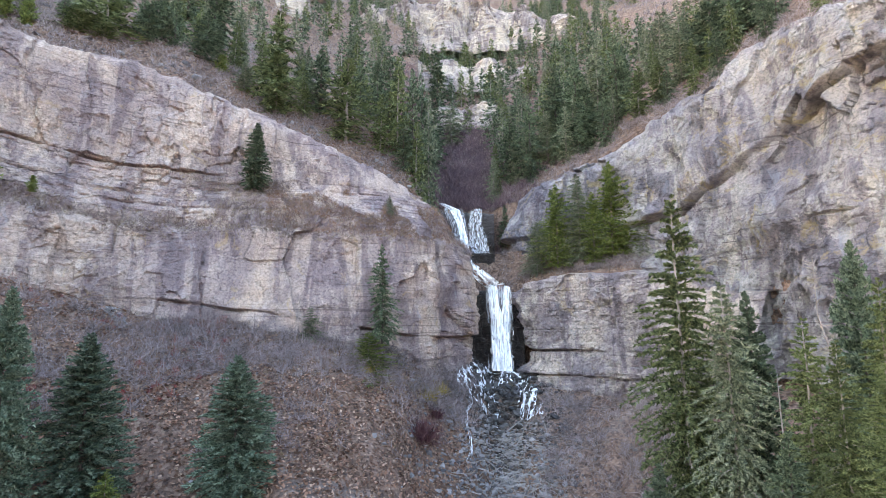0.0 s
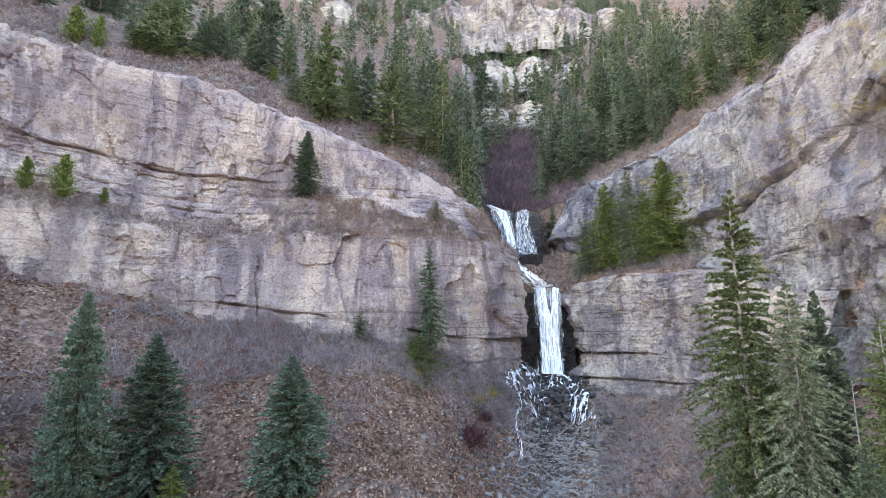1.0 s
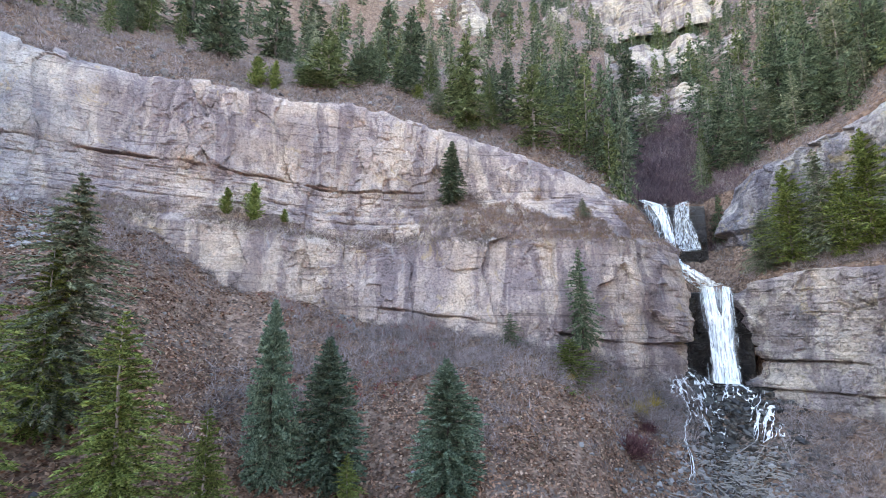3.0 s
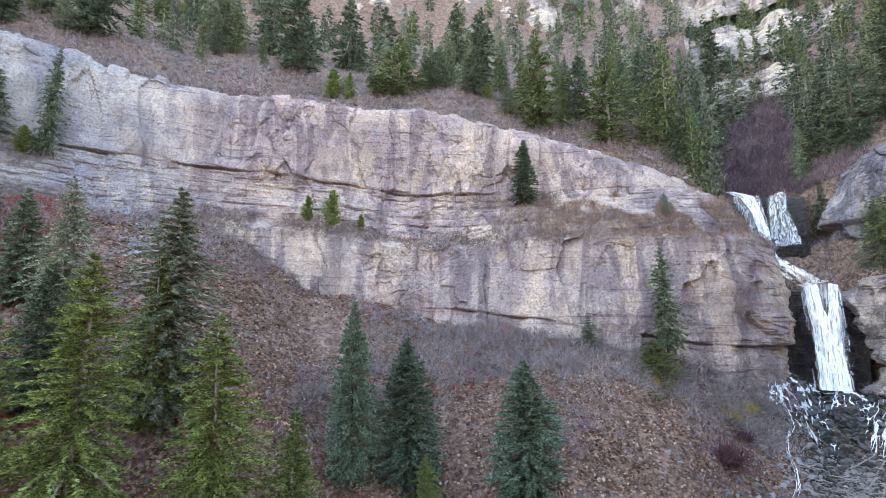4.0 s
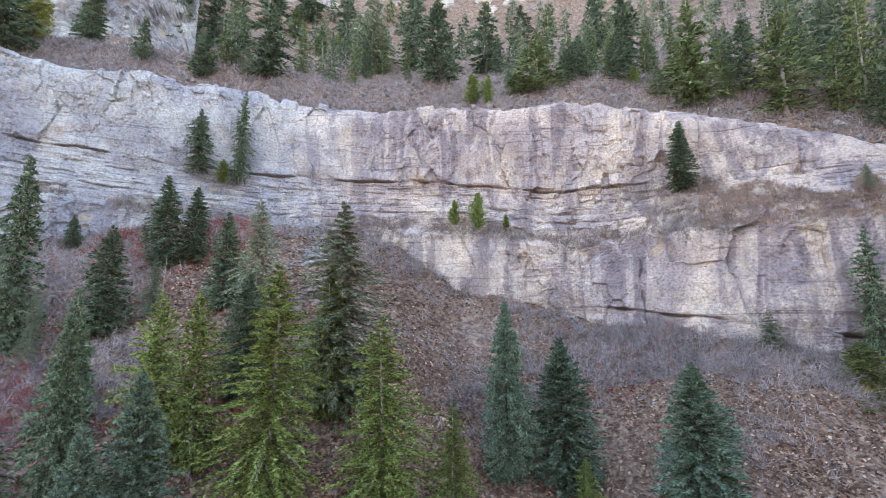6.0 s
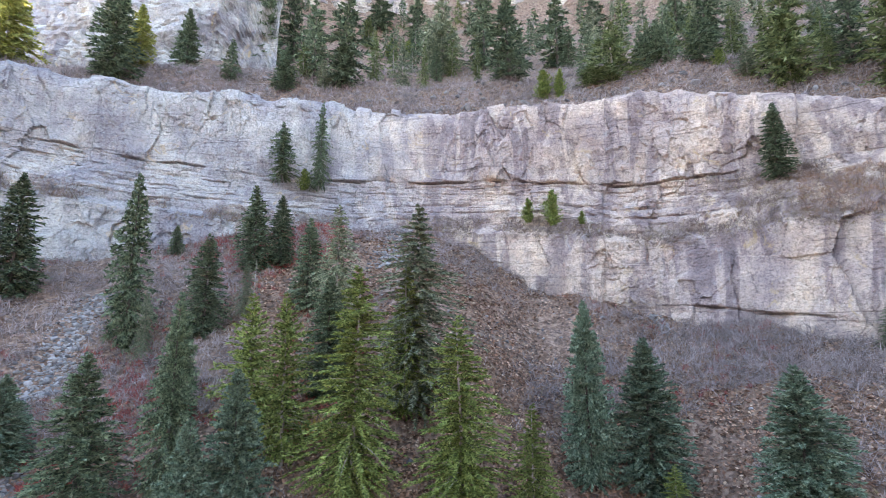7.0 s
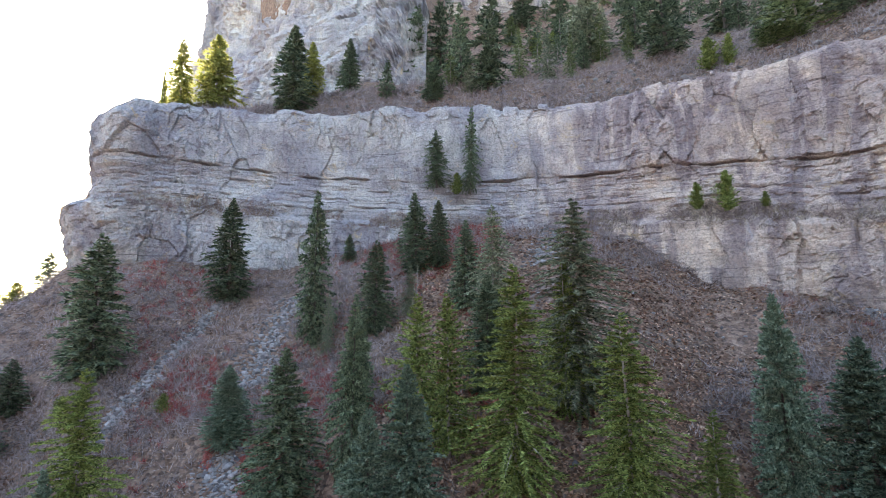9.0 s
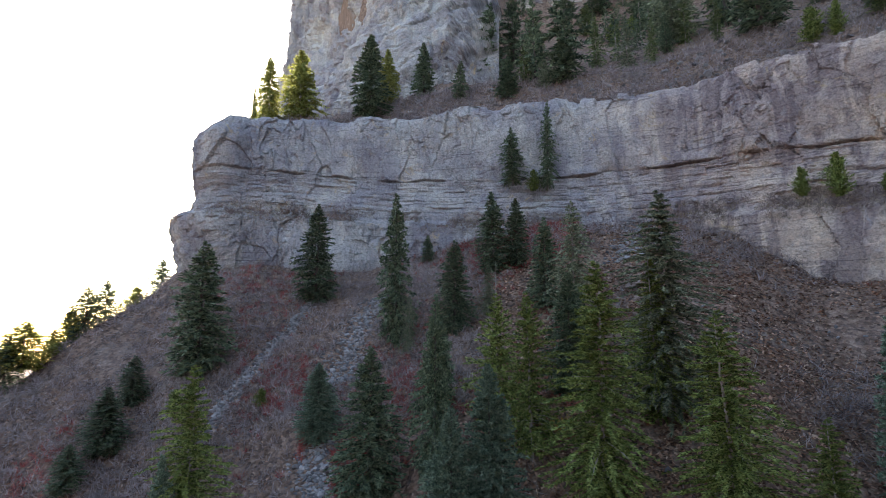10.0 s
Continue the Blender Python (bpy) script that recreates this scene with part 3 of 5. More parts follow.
def far_band(name, lo, hi, r, low, high, seed, lean=6.0):
    rows = [(*polar(az, r + 5 * math.sin(az * 1.3)), r * float(tand(low(az))) - 12, r * float(tand(high(az))), r * float(tand(low(az))) + 5)
            for az in np.arange(lo, hi + 0.01, 0.5)]
    rock_wall(name, rows, "pale broken limestone band among trees high on the mountain",
              lambda u, h, v, z, az: far_steps(u, h, v, lean, seed), step=0.8, rise=0.7, mat=ROCK_FAR, seed=seed, blocks=2.0)


far_band("cliff_far_low", -49, -36, 175, table([(-50, 22), (-36, 22)]), table([(-50, 23.5), (-44, 25.2), (-38, 24.8), (-36, 23)]), 101)
far_band("cliff_far_middle", -52, -29, 205, table([(-52, 27), (-29, 28)]), table([(-52, 27.5), (-46, 29.5), (-38, 29.6), (-32, 29.4), (-29, 29)]), 102)
far_band("cliff_far_top", -56, -26, 240, table([(-56, 31), (-26, 31)]), table([(-56, 32), (-44, 36.5), (-34, 36), (-26, 33)]), 103)
far_band("cliff_hill_top", -24, 38, 215, table([(-24, 33), (38, 34.5)]), table([(-24, 35), (-10, 38), (12, 37.5), (24, 39), (38, 38)]), 104)

# ---------------------------------------------------------------- trees
def unit(v):
    return v / (np.linalg.norm(v, axis=-1, keepdims=True) + 1e-9)


def crown_arrays(rng, branches, twigs, ratio, low, sag, lift, droop, gaps, size, power=0.85, fat=0.34):
    """Flat sprays of needles along whorled branches, on a tree of height 1."""
    verts, faces = [], []
    k = np.arange(branches)
    t = low + (1 - low) * (1 - (1 - (k + rng.random(branches)) / branches) ** 0.74)
    whorls = 26 if branches < 300 else 38
    t = t + (np.round(t * whorls) / whorls - t) * min(0.4, 0.1 + gaps)
    t = np.minimum(t, 0.992)
    ang = k * 2.39996 + rng.normal(0, 0.5, branches)
    side = 1 + gaps * np.sin(ang * 1.0 + rng.random() * 6 + t * 9) + rng.normal(0, 0.05 + 0.5 * gaps, branches)
    x = (1 - t) / (1 - low)
    length = ratio * (1 - np.exp(-1.9 * x ** (0.35 + power))) / 0.85 * (1 - 0.3 * smooth(0.72, 1.0, x)) * np.clip(side, 0.35, 1.5) + 0.010
    length *= np.where(t < low + 0.06, 0.8, 1.0) * np.where(rng.random(branches) < 0.12 + gaps * 0.6, rng.uniform(0.5, 0.85, branches), 1.0)
    el = np.radians(-sag + (lift + sag) * t ** 1.4) + rng.normal(0, 0.12, branches)
    d = np.stack([np.cos(ang) * np.cos(el), np.sin(ang) * np.cos(el), np.sin(el)], 1)
    base = np.stack([0 * t, 0 * t, t], 1)
    s = (np.arange(twigs) + 0.6) / twigs
    s = s[None, :] + rng.uniform(-0.4, 0.4, (branches, twigs)) / twigs
    s = np.clip(0.04 + 0.98 * np.clip(s, 0, 1.02) ** (1.05 if gaps > 0.2 else 0.75), 0.03, 1.03)
    pos = base[:, None] + d[:, None] * (length[:, None] * s)[..., None]
    pos[..., 2] -= droop * length[:, None] * s ** 2 * 0.5
    flat = np.stack([-np.sin(ang), np.cos(ang), 0 * ang], 1)
    sign = np.where(np.arange(twigs) % 2 == 0, 1.0, -1.0)[None, :]
    sign = sign * np.where(s > 0.95, 0.15, 1.0)
    roll = rng.normal(0.25, 0.75, (branches, twigs, 1))
    round_it = flat[:, None] * sign[..., None] * np.cos(roll) + np.array([0, 0, 1.0]) * np.sin(roll)
    tw = unit(d[:, None] * 0.75 + round_it * rng.uniform(0.5, 1.1, (branches, twigs, 1)) + rng.normal(0, 0.22, (branches, twigs, 3))
              + np.array([0, 0, -1.0]) * droop * rng.uniform(0.1, 0.7, (branches, twigs, 1)))
    tl = size * (0.55 + 0.6 * rng.random((branches, twigs))) * (0.55 + 0.45 * np.minimum(1, length[:, None] / (ratio * 0.5)))
    wide = unit(np.cross(tw, np.array([0, 0, 0.8]) + rng.normal(0, 0.9, (branches, twigs, 3))))
    w = tl * fat * rng.uniform(0.7, 1.3, (branches, twigs))
    tip = pos + tw * tl[..., None]
    tip[..., 2] -= droop * tl * 0.15
    v = np.stack([pos - wide * w[..., None] * 0.5, pos + tw * (tl * 0.12)[..., None] + wide * w[..., None] * 0.5, tip], 2).reshape(-1, 3)
    n = branches * twigs
    f = np.arange(n * 3).reshape(n, 3)
    return v, f, (base, d, length, droop)


def trunk_arrays(rng, radius, branch, sides=7, limbs=60):
    z = np.linspace(-0.03, 0.985, 14)
    r = radius * (1 - np.clip(z, 0, 1)) ** 0.9 + 0.0012
    r[0] *= 1.25
    a = np.linspace(0, 2 * np.pi, sides, endpoint=False)
    wobx, woby = np.cumsum(rng.normal(0, 0.0016, 14)), np.cumsum(rng.normal(0, 0.0016, 14))
    v = np.stack([np.cos(a)[None] * r[:, None] + wobx[:, None], np.sin(a)[None] * r[:, None] + woby[:, None], np.broadcast_to(z[:, None], (14, sides))], -1).reshape(-1, 3)
    f = []
    for i in range(13):
        for j in range(sides):
            q = (j + 1) % sides
            f.append((i * sides + j, i * sides + q, (i + 1) * sides + q, (i + 1) * sides + j))
    base, d, length, droop = branch
    pick = rng.choice(len(base), min(limbs, len(base)), replace=False)
    vs, fs, at = [], [], 0
    up = np.array([0, 0, 1.0])
    for i in pick:
        p0, p1 = base[i], base[i] + d[i] * length[i] * 0.55
        p2 = base[i] + d[i] * length[i] * 0.92
        p1 = p1 - up * droop * length[i] * 0.15
        p2 = p2 - up * droop * length[i] * 0.42
        s = unit(np.cross(d[i], up)) * (0.0016 + 0.012 * length[i])
        u2 = up * (0.0016 + 0.012 * length[i])
        pts = np.array([p0 + s, p0 + u2, p0 - s, p1 + s * .7, p1 + u2 * .7, p1 - s * .7, p2, p2 + s * 0.1, p2 + u2 * .1])
        vs.append(pts)
        fs.append(np.array([(0, 1, 4, 3), (1, 2, 5, 4), (3, 4, 7, 6), (4, 5, 8, 7)]) + at)
        at += 9
    return (v, np.array(f)), (np.concatenate(vs), np.concatenate(fs))


KINDS = {
    # branches, twigs, ratio, low, sag, lift, droop, gaps, size, power, fat, needles, label, name
    "spruce": (560, 76, 0.20, 0.02, 10, 46, 0.20, 0.08, 0.0215, 0.70, 0.50, "spruce", "dense blue-green spruce with a broad conical crown", "spruce_tree"),
    "firnear": (440, 60, 0.17, 0.03, 16, 42, 0.40, 0.14, 0.0220, 0.72, 0.46, "fir", "dense dark green fir with a pointed crown", "fir_tree"),
    "fir": (340, 32, 0.15, 0.03, 18, 42, 0.40, 0.14, 0.029, 0.72, 0.44, "fir", "slim dark green fir with a pointed crown", "fir_tree"),
    "douglas": (290, 50, 0.20, 0.06, 4, 44, 0.40, 0.30, 0.0255, 0.66, 0.42, "douglas", "yellow-green douglas fir with loose drooping branches", "douglas_fir"),
    "pale": (290, 50, 0.19, 0.08, 22, 34, 0.65, 0.34, 0.0230, 0.70, 0.36, "pale", "thin grey-green fir with sparse branches", "thin_fir"),
    "tall": (390, 130, 0.16, 0.03, 12, 42, 0.55, 0.28, 0.0145, 0.66, 0.42, "douglas", "tall yellow-green douglas fir with drooping branches", "douglas_fir"),
    "tallolive": (390, 130, 0.16, 0.03, 14, 38, 0.55, 0.22, 0.0145, 0.66, 0.40, "olive", "tall olive green conifer with drooping branches", "tall_conifer"),
    "tallpale": (370, 100, 0.17, 0.06, 18, 36, 0.65, 0.34, 0.0175, 0.70, 0.36, "pale", "tall thin grey-green fir with sparse branches", "thin_fir"),
    "ledge": (200, 38, 0.17, 0.05, 14, 34, 0.55, 0.34, 0.032, 0.72, 0.44, "fir", "thin open fir rooted in a crack of the rock", "ledge_fir"),
    "hill": (130, 23, 0.16, 0.04, 18, 42, 0.40, 0.20, 0.046, 0.82, 0.34, "fir", "dark conifer on the slope above the cliff", "hill_conifer"),
    "hillgold": (130, 23, 0.18, 0.04, 16, 40, 0.45, 0.22, 0.046, 0.80, 0.34, "olive", "olive green conifer on the slope above the cliff", "hill_conifer"),
    "hillpale": (125, 23, 0.17, 0.04, 16, 40, 0.45, 0.28, 0.044, 0.80, 0.32, "pale", "grey green conifer on the slope above the cliff", "hill_conifer"),
    "sunny": (300, 40, 0.22, 0.03, 16, 40, 0.5, 0.14, 0.040, 0.70, 0.40, "sunny", "broad conifer whose yellow-green stands in for low sun", "ridge_conifer"),
    "juniper": (190, 26, 0.30, 0.02, -25, 60, 0.1, 0.25, 0.070, 0.55, 0.34, "douglas", "small bushy green juniper", "juniper"),
}
VARIANTS = 3
PROTO = {}
RNG = np.random.default_rng(5)


def make_conifer(kind, variant):
    b, tw, ratio, low, sag, lift, droop, gaps, size, power, fat, needles, label, name = KINDS[kind]
    rng = np.random.default_rng(100 * len(kind) + 17 * variant + sum(map(ord, kind)))
    v, f, branch = crown_arrays(rng, b, tw, ratio, low, sag, lift, droop, gaps, size, power, fat)
    wood = DARK_BARK if needles in ("spruce", "fir") else BARK
    stem, limbs = trunk_arrays(rng, 0.011 if "hill" in kind else 0.0075 if "tall" in kind else 0.010, branch, limbs=20 if "hill" in kind else 60 if "pale" in kind else 70)
    return mesh_from(name + "_crown", v, f, NEEDLES[needles]), mesh_from(name + "_trunk", *stem, wood), mesh_from(name + "_limbs", *limbs, wood)


def plant(kind, group, az, r, height, radius, lift=0.0, lean=0.0, label=""):
    kind = "firnear" if kind == "fir" and r < 63 else kind
    variant = len([k for k in PROTO if k[0] == kind]) if len([k for k in PROTO if k[0] == kind]) < VARIANTS else int(RNG.integers(VARIANTS))
    ratio, text, name = KINDS[kind][2], KINDS[kind][12], KINDS[kind][13]
    key = (kind, variant)
    if key not in PROTO:
        PROTO[key] = make_conifer(kind, variant)
    crown, trunk, limbs = PROTO[key]
    root = new(name)
    root.empty_display_size = 0.5
    w = (1.0 if kind[:4] == "hill" else 1.1 if kind in ("fir", "juniper", "sunny") else 1.08) * radius / ratio
    root.location = spot(az, r, lift - 0.2)
    root.rotation_euler = (RNG.normal(0, 0.012) + lean, RNG.normal(0, 0.012), RNG.random() * 6.283)
    root.scale = (w, w, height)
    for part_name, me in (("trunk", trunk), ("branchwork", limbs), ("crown", crown)):
        ob = new(part_name, me)
        ob.parent = root
        if part_name == "branchwork":
            tagged(ob, kind="stuff")
    return tagged(root, label or text, "tree", group)


# bearing, distance, height, crown radius
for place in ((69.33, 83.0, 19.6, 4.22),
              (58.08, 92.5, 18.0, 3.63),
              (49.06, 77.2, 23.7, 2.68),
              (42.39, 72.5, 13.6, 2.69),
              (37.87, 84.8, 14.2, 2.75),
              (35.21, 84.8, 12.2, 2.26),
              (32.11, 70.2, 12.6, 2.4),
              (51.85, 55.0, 16.8, 3.83),
              (44.41, 61.2, 11.2, 2.14),
              (74.7, 86.0, 7.1, 2.06),
              (76.63, 79.8, 8.5, 2.8),
              (79.15, 75.8, 5.5, 1.88),
              (45.47, 96.8, 5.5, 1.31),
              (44.72, 54.0, 18.7, 2.43),
              (29.88, 56.0, 12.9, 2.75),):
    plant("fir", "conifers on the talus slope", *place)
for place in ((69.58, 58.0, 21.1, 3.95),
              (26.78, 45.0, 20.0, 4.24),
              (14.77, 42.0, 17.1, 3.93),
              (7.14, 44.0, 14.3, 2.65),
              (-6.8, 50.0, 7.6, 1.71),
              (21.1, 52.0, 15.3, 2.65),):
    plant("tall", "conifers on the talus slope", *place)
for place in ((29.03, 64.5, 17.7, 3.33),
              (47.56, 74.0, 8.9, 1.33),
              (38.57, 73.2, 7.9, 1.57),):
    plant("pale", "conifers on the talus slope", *place)
for place in ((19.6, 52.5, 21.7, 5.0),):
    plant("tallpale", "conifers on the talus slope", *place)
for place in ((34.08, 50.2, 15.7, 3.06),
              (37.47, 53.0, 15.8, 3.26),):
    plant("douglas", "conifers on the talus slope", *place)
for place in ((57.22, 65.5, 9.3, 2.68),
              (42.99, 43.0, 14.5, 2.78),
              (38.24, 44.0, 15.1, 2.96),
              (71.67, 56.0, 15.7, 2.2),
              (1.24, 53.5, 18.0, 2.67),
              (-4.81, 54.5, 15.0, 3.83),
              (-17.77, 52.5, 13.1, 3.76),):
    plant("spruce", "conifers on the talus slope", *place)
for place in ((71.14, 78.2, 2.7, 1.09),
              (63.14, 73.0, 2.6, 1.0),):
    plant("juniper", "conifers on the talus slope", *place)
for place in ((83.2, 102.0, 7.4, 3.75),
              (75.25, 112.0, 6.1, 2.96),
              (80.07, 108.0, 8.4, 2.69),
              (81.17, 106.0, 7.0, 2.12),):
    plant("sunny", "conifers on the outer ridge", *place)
for place in ((79.05, 108.0, 11.0, 2.98),
              (77.6, 110.0, 10.1, 2.83),
              (73.18, 120.0, 8.8, 2.82),
              (84.25, 101.0, 10.3, 2.58),):
    plant("fir", "conifers on the outer ridge", *place)
for place in ((35.46, 98.5, 12.0, 2.63, 10.2),
              (31.48, 97.5, 18.2, 1.95, 7.9),
              (-32.42, 79.8, 15.8, 2.3, 2.7),):
    plant("ledge", "conifers rooted on the cliff", *place)
for place in ((-17.96, 88.5, 11.9, 2.3, 21.7),):
    plant("fir", "conifers rooted on the cliff", *place)
for place in ((33.01, 98.0, 4.4, 1.41, 8.1),
              (7.04, 88.5, 4.5, 1.26, 11.1),
              (4.31, 88.0, 6.5, 1.71, 11.2),
              (1.07, 88.0, 2.4, 0.75, 12.5),):
    plant("juniper", "conifers rooted on the cliff", *place)
for place in ((-24.66, 77.3, 9.4, 2.44, -4.3),
              (-33.07, 88.0, 3.6, 0.97, 22.3),):
    plant("pale", "conifers rooted on the cliff", *place)
for place in ((-31.01, 77.0, 9.2, 4.07, -3.8),):
    plant("douglas", "conifers rooted on the cliff", *place)
for place in ((-52.32, 108.5, 19.0, 4.46),
              (-58.24, 107.5, 20.8, 4.87),
              (-56.31, 106.5, 15.8, 3.44),
              (-60.17, 108.0, 14.7, 4.27),):
    plant("douglas", "conifers on the buttress", *place)
for place in ((-54.82, 108.0, 19.5, 4.4),
              (-49.98, 109.0, 12.2, 3.62),
              (-61.5, 106.0, 8.9, 2.77),):
    plant("pale", "conifers on the buttress", *place)
for place in ((-64.57, 54.0, 35.5, 4.7),
              (-74.45, 48.0, 20.9, 3.09),
              (-76.88, 46.0, 19.1, 2.45),
              (-80.21, 52.0, 21.7, 3.11),
              (-66.07, 57.0, 17.0, 3.1),
              (-79.39, 44.0, 17.4, 2.82),):
    plant("tallolive", "tall conifers at the foot of the right cliff", *place)
for place in ((-68.89, 50.0, 25.4, 3.7),):
    plant("tallpale", "tall conifers at the foot of the right cliff", *place)
for place in ((-79.07, 58.0, 24.0, 3.28),):
    plant("spruce", "tall conifers at the foot of the right cliff", *place)
for place in ((-70.96, 56.0, 22.6, 2.95),
              (-61.58, 50.0, 14.5, 2.58),
              (-72.62, 44.0, 14.8, 2.45),):
    plant("fir", "tall conifers at the foot of the right cliff", *place)
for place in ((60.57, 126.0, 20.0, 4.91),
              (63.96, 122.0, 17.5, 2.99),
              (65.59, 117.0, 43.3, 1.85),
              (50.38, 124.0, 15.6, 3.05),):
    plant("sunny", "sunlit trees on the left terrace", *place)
for place in ((52.47, 118.0, 23.1, 4.6),
              (46.02, 130.0, 18.5, 3.22),):
    plant("fir", "conifers above the cliff", *place)
for place in ((41.56, 116.2, 10.8, 2.48),
              (37.86, 145.0, 25.6, 5.69),
              (34.99, 152.8, 27.6, 5.1),
              (32.51, 116.8, 23.2, 3.88),
              (35.8, 112.2, 11.6, 3.0),
              (28.81, 114.8, 26.8, 5.96),
              (20.2, 183.0, 24.8, 6.17),
              (11.93, 140.8, 31.3, 5.48),
              (8.91, 109.8, 21.7, 5.75),
              (3.1, 140.0, 24.4, 6.03),
              (-6.62, 104.5, 8.1, 3.17),
              (-9.18, 104.0, 11.9, 2.32),
              (-12.25, 105.0, 11.1, 3.54),
              (24.82, 196.2, 17.1, 6.61),
              (35.88, 113.2, 7.6, 3.04),
              (29.24, 114.5, 12.2, 3.42),
              (-1.36, 164.2, 18.8, 4.61),
              (-7.86, 106.2, 9.7, 3.28),):
    plant("hill", "conifers above the cliff", *place)
for place in ((-12.77, 133.5, 23.3, 5.21),
              (-10.23, 153.0, 22.6, 5.14),
              (-24.69, 105.2, 16.1, 3.92),
              (-32.79, 111.8, 22.1, 3.94),
              (-36.05, 109.8, 13.0, 2.94),
              (-38.26, 144.8, 18.6, 4.13),
              (-34.57, 106.2, 10.1, 2.88),
              (-36.93, 116.0, 43.7, 3.48),
              (-35.72, 109.0, 24.0, 3.31),
              (-38.62, 179.5, 23.0, 5.05),):
    plant("hill", "conifers above the cliff", *place)
for place in ((33.76, 116.8, 9.4, 2.33),
              (-3.05, 102.5, 14.0, 5.59),
              (-19.75, 101.0, 15.3, 5.12),
              (26.2, 188.5, 13.9, 4.23),
              (-19.69, 101.5, 22.5, 5.26),
              (-22.99, 102.8, 7.8, 2.42),
              (-27.76, 102.0, 19.0, 6.11),
              (-31.73, 105.8, 14.5, 3.32),
              (-33.82, 108.2, 24.6, 3.77),
              (-36.09, 106.0, 19.8, 3.09),
              (-0.8, 103.2, 5.1, 3.76),):
    plant("hillgold", "conifers above the cliff", *place)
for place in ((31.44, 114.0, 7.7, 2.39),
              (17.03, 140.2, 27.6, 6.69),
              (-16.3, 103.5, 6.7, 2.61),
              (17.29, 140.2, 20.0, 5.94),
              (-37.69, 113.0, 35.5, 3.25),
              (-40.34, 155.8, 16.0, 4.82),):
    plant("hillpale", "conifers above the cliff", *place)
for place in ((23.3, 164.8, 8.7, 2.63),
              (4.76, 102.8, 6.9, 2.23),
              (2.98, 102.5, 6.5, 1.43),
              (-13.89, 104.8, 4.0, 1.68),
              (57.65, 209.0, 5.9, 2.34),
              (21.19, 171.2, 6.7, 3.18),):
    plant("juniper", "conifers above the cliff", *place)
for place in ((-61.84, 117.0, 12.8, 3.68),
              (-64.11, 116.8, 10.3, 3.01),):
    plant("hillgold", "conifers above the right cliff", *place)
for place in ((-66.24, 118.5, 15.5, 4.22),
              (-57.47, 128.0, 24.5, 4.13),
              (-51.52, 133.0, 14.4, 4.39),
              (-64.36, 137.5, 17.6, 4.26),):
    plant("hillpale", "conifers above the right cliff", *place)
for place in ((-69.55, 115.2, 17.1, 4.85),
              (-72.88, 116.2, 10.6, 4.47),
              (-59.69, 125.5, 23.9, 4.0),
              (-54.91, 133.5, 24.3, 4.35),
              (-52.62, 137.2, 23.5, 4.52),
              (-49.56, 130.0, 22.1, 4.68),
              (-47.28, 131.8, 19.1, 4.41),
              (-53.63, 127.8, 14.5, 4.19),
              (-56.17, 123.8, 17.7, 3.68),
              (-68.31, 117.8, 13.1, 3.54),):
    plant("hill", "conifers above the right cliff", *place)


# ---------------------------------------------------------------- more conifers, thick on the mountain
def scatter(n, lo, hi, near, far, gap, keep, seed):
    rng = np.random.default_rng(seed)
    got = []
    for _ in range(n * 12):
        az, r = rng.uniform(lo, hi), math.sqrt(rng.uniform(near ** 2, far ** 2))
        if not keep(az, r):
            continue
        x, y = polar(az, r)
        if all((x - a) ** 2 + (y - b) ** 2 > gap * gap for a, b, _, _ in got):
            got.append((x, y, az, r))
        if len(got) >= n:
            break
    return [(az, r, rng) for _, _, az, r in got]


FAR_WOODS = []


def forest(group, n, lo, hi, near, far, gap, keep, seed, tall=(9, 17)):
    for az, r, rng in scatter(n, lo, hi, near, far, gap, keep, seed):
        kind = rng.choice(["hill", "hill", "hillgold", "hillpale"])
        h = rng.uniform(*tall)
        if r > 138:
            FAR_WOODS.append((str(kind), az, r, h, h * rng.uniform(0.14, 0.20)))
        else:
            plant(str(kind), group, az, r, h, h * rng.uniform(0.14, 0.20))


def off_gully(az, r):
    return not abs(az + 42.0 + 0.8 * math.sin(r / 7)) < 2.8 * (1 - (r - 122) / 55) and not any(abs(r - b - 5 * math.sin(az * 1.3)) < 5 for b in (175, 205, 240)) and r > float(tiers(np.array(az))[3]) + 4.5


forest("conifers up the gully", 210, -60, -28, 126, 300, 4.2, off_gully, 11)
forest("conifers up the gully", 70, -60, -45, 122, 190, 3.6, off_gully, 12)
forest("conifers up the gully", 60, -52, -36, 176, 270, 3.4, off_gully, 16)
forest("conifers above the right cliff", 80, -84, -52, 96, 170, 4.2, lambda a, r: r > float(R2_RIGHT(a)) + 6, 13)
forest("conifers above the cliff", 100, -30, 34, 128, 208, 5.5, lambda a, r: True, 14)
forest("conifers above the cliff", 22, -32, 4, 103, 130, 5.0, lambda a, r: r > float(R1(a)) + 12, 15)


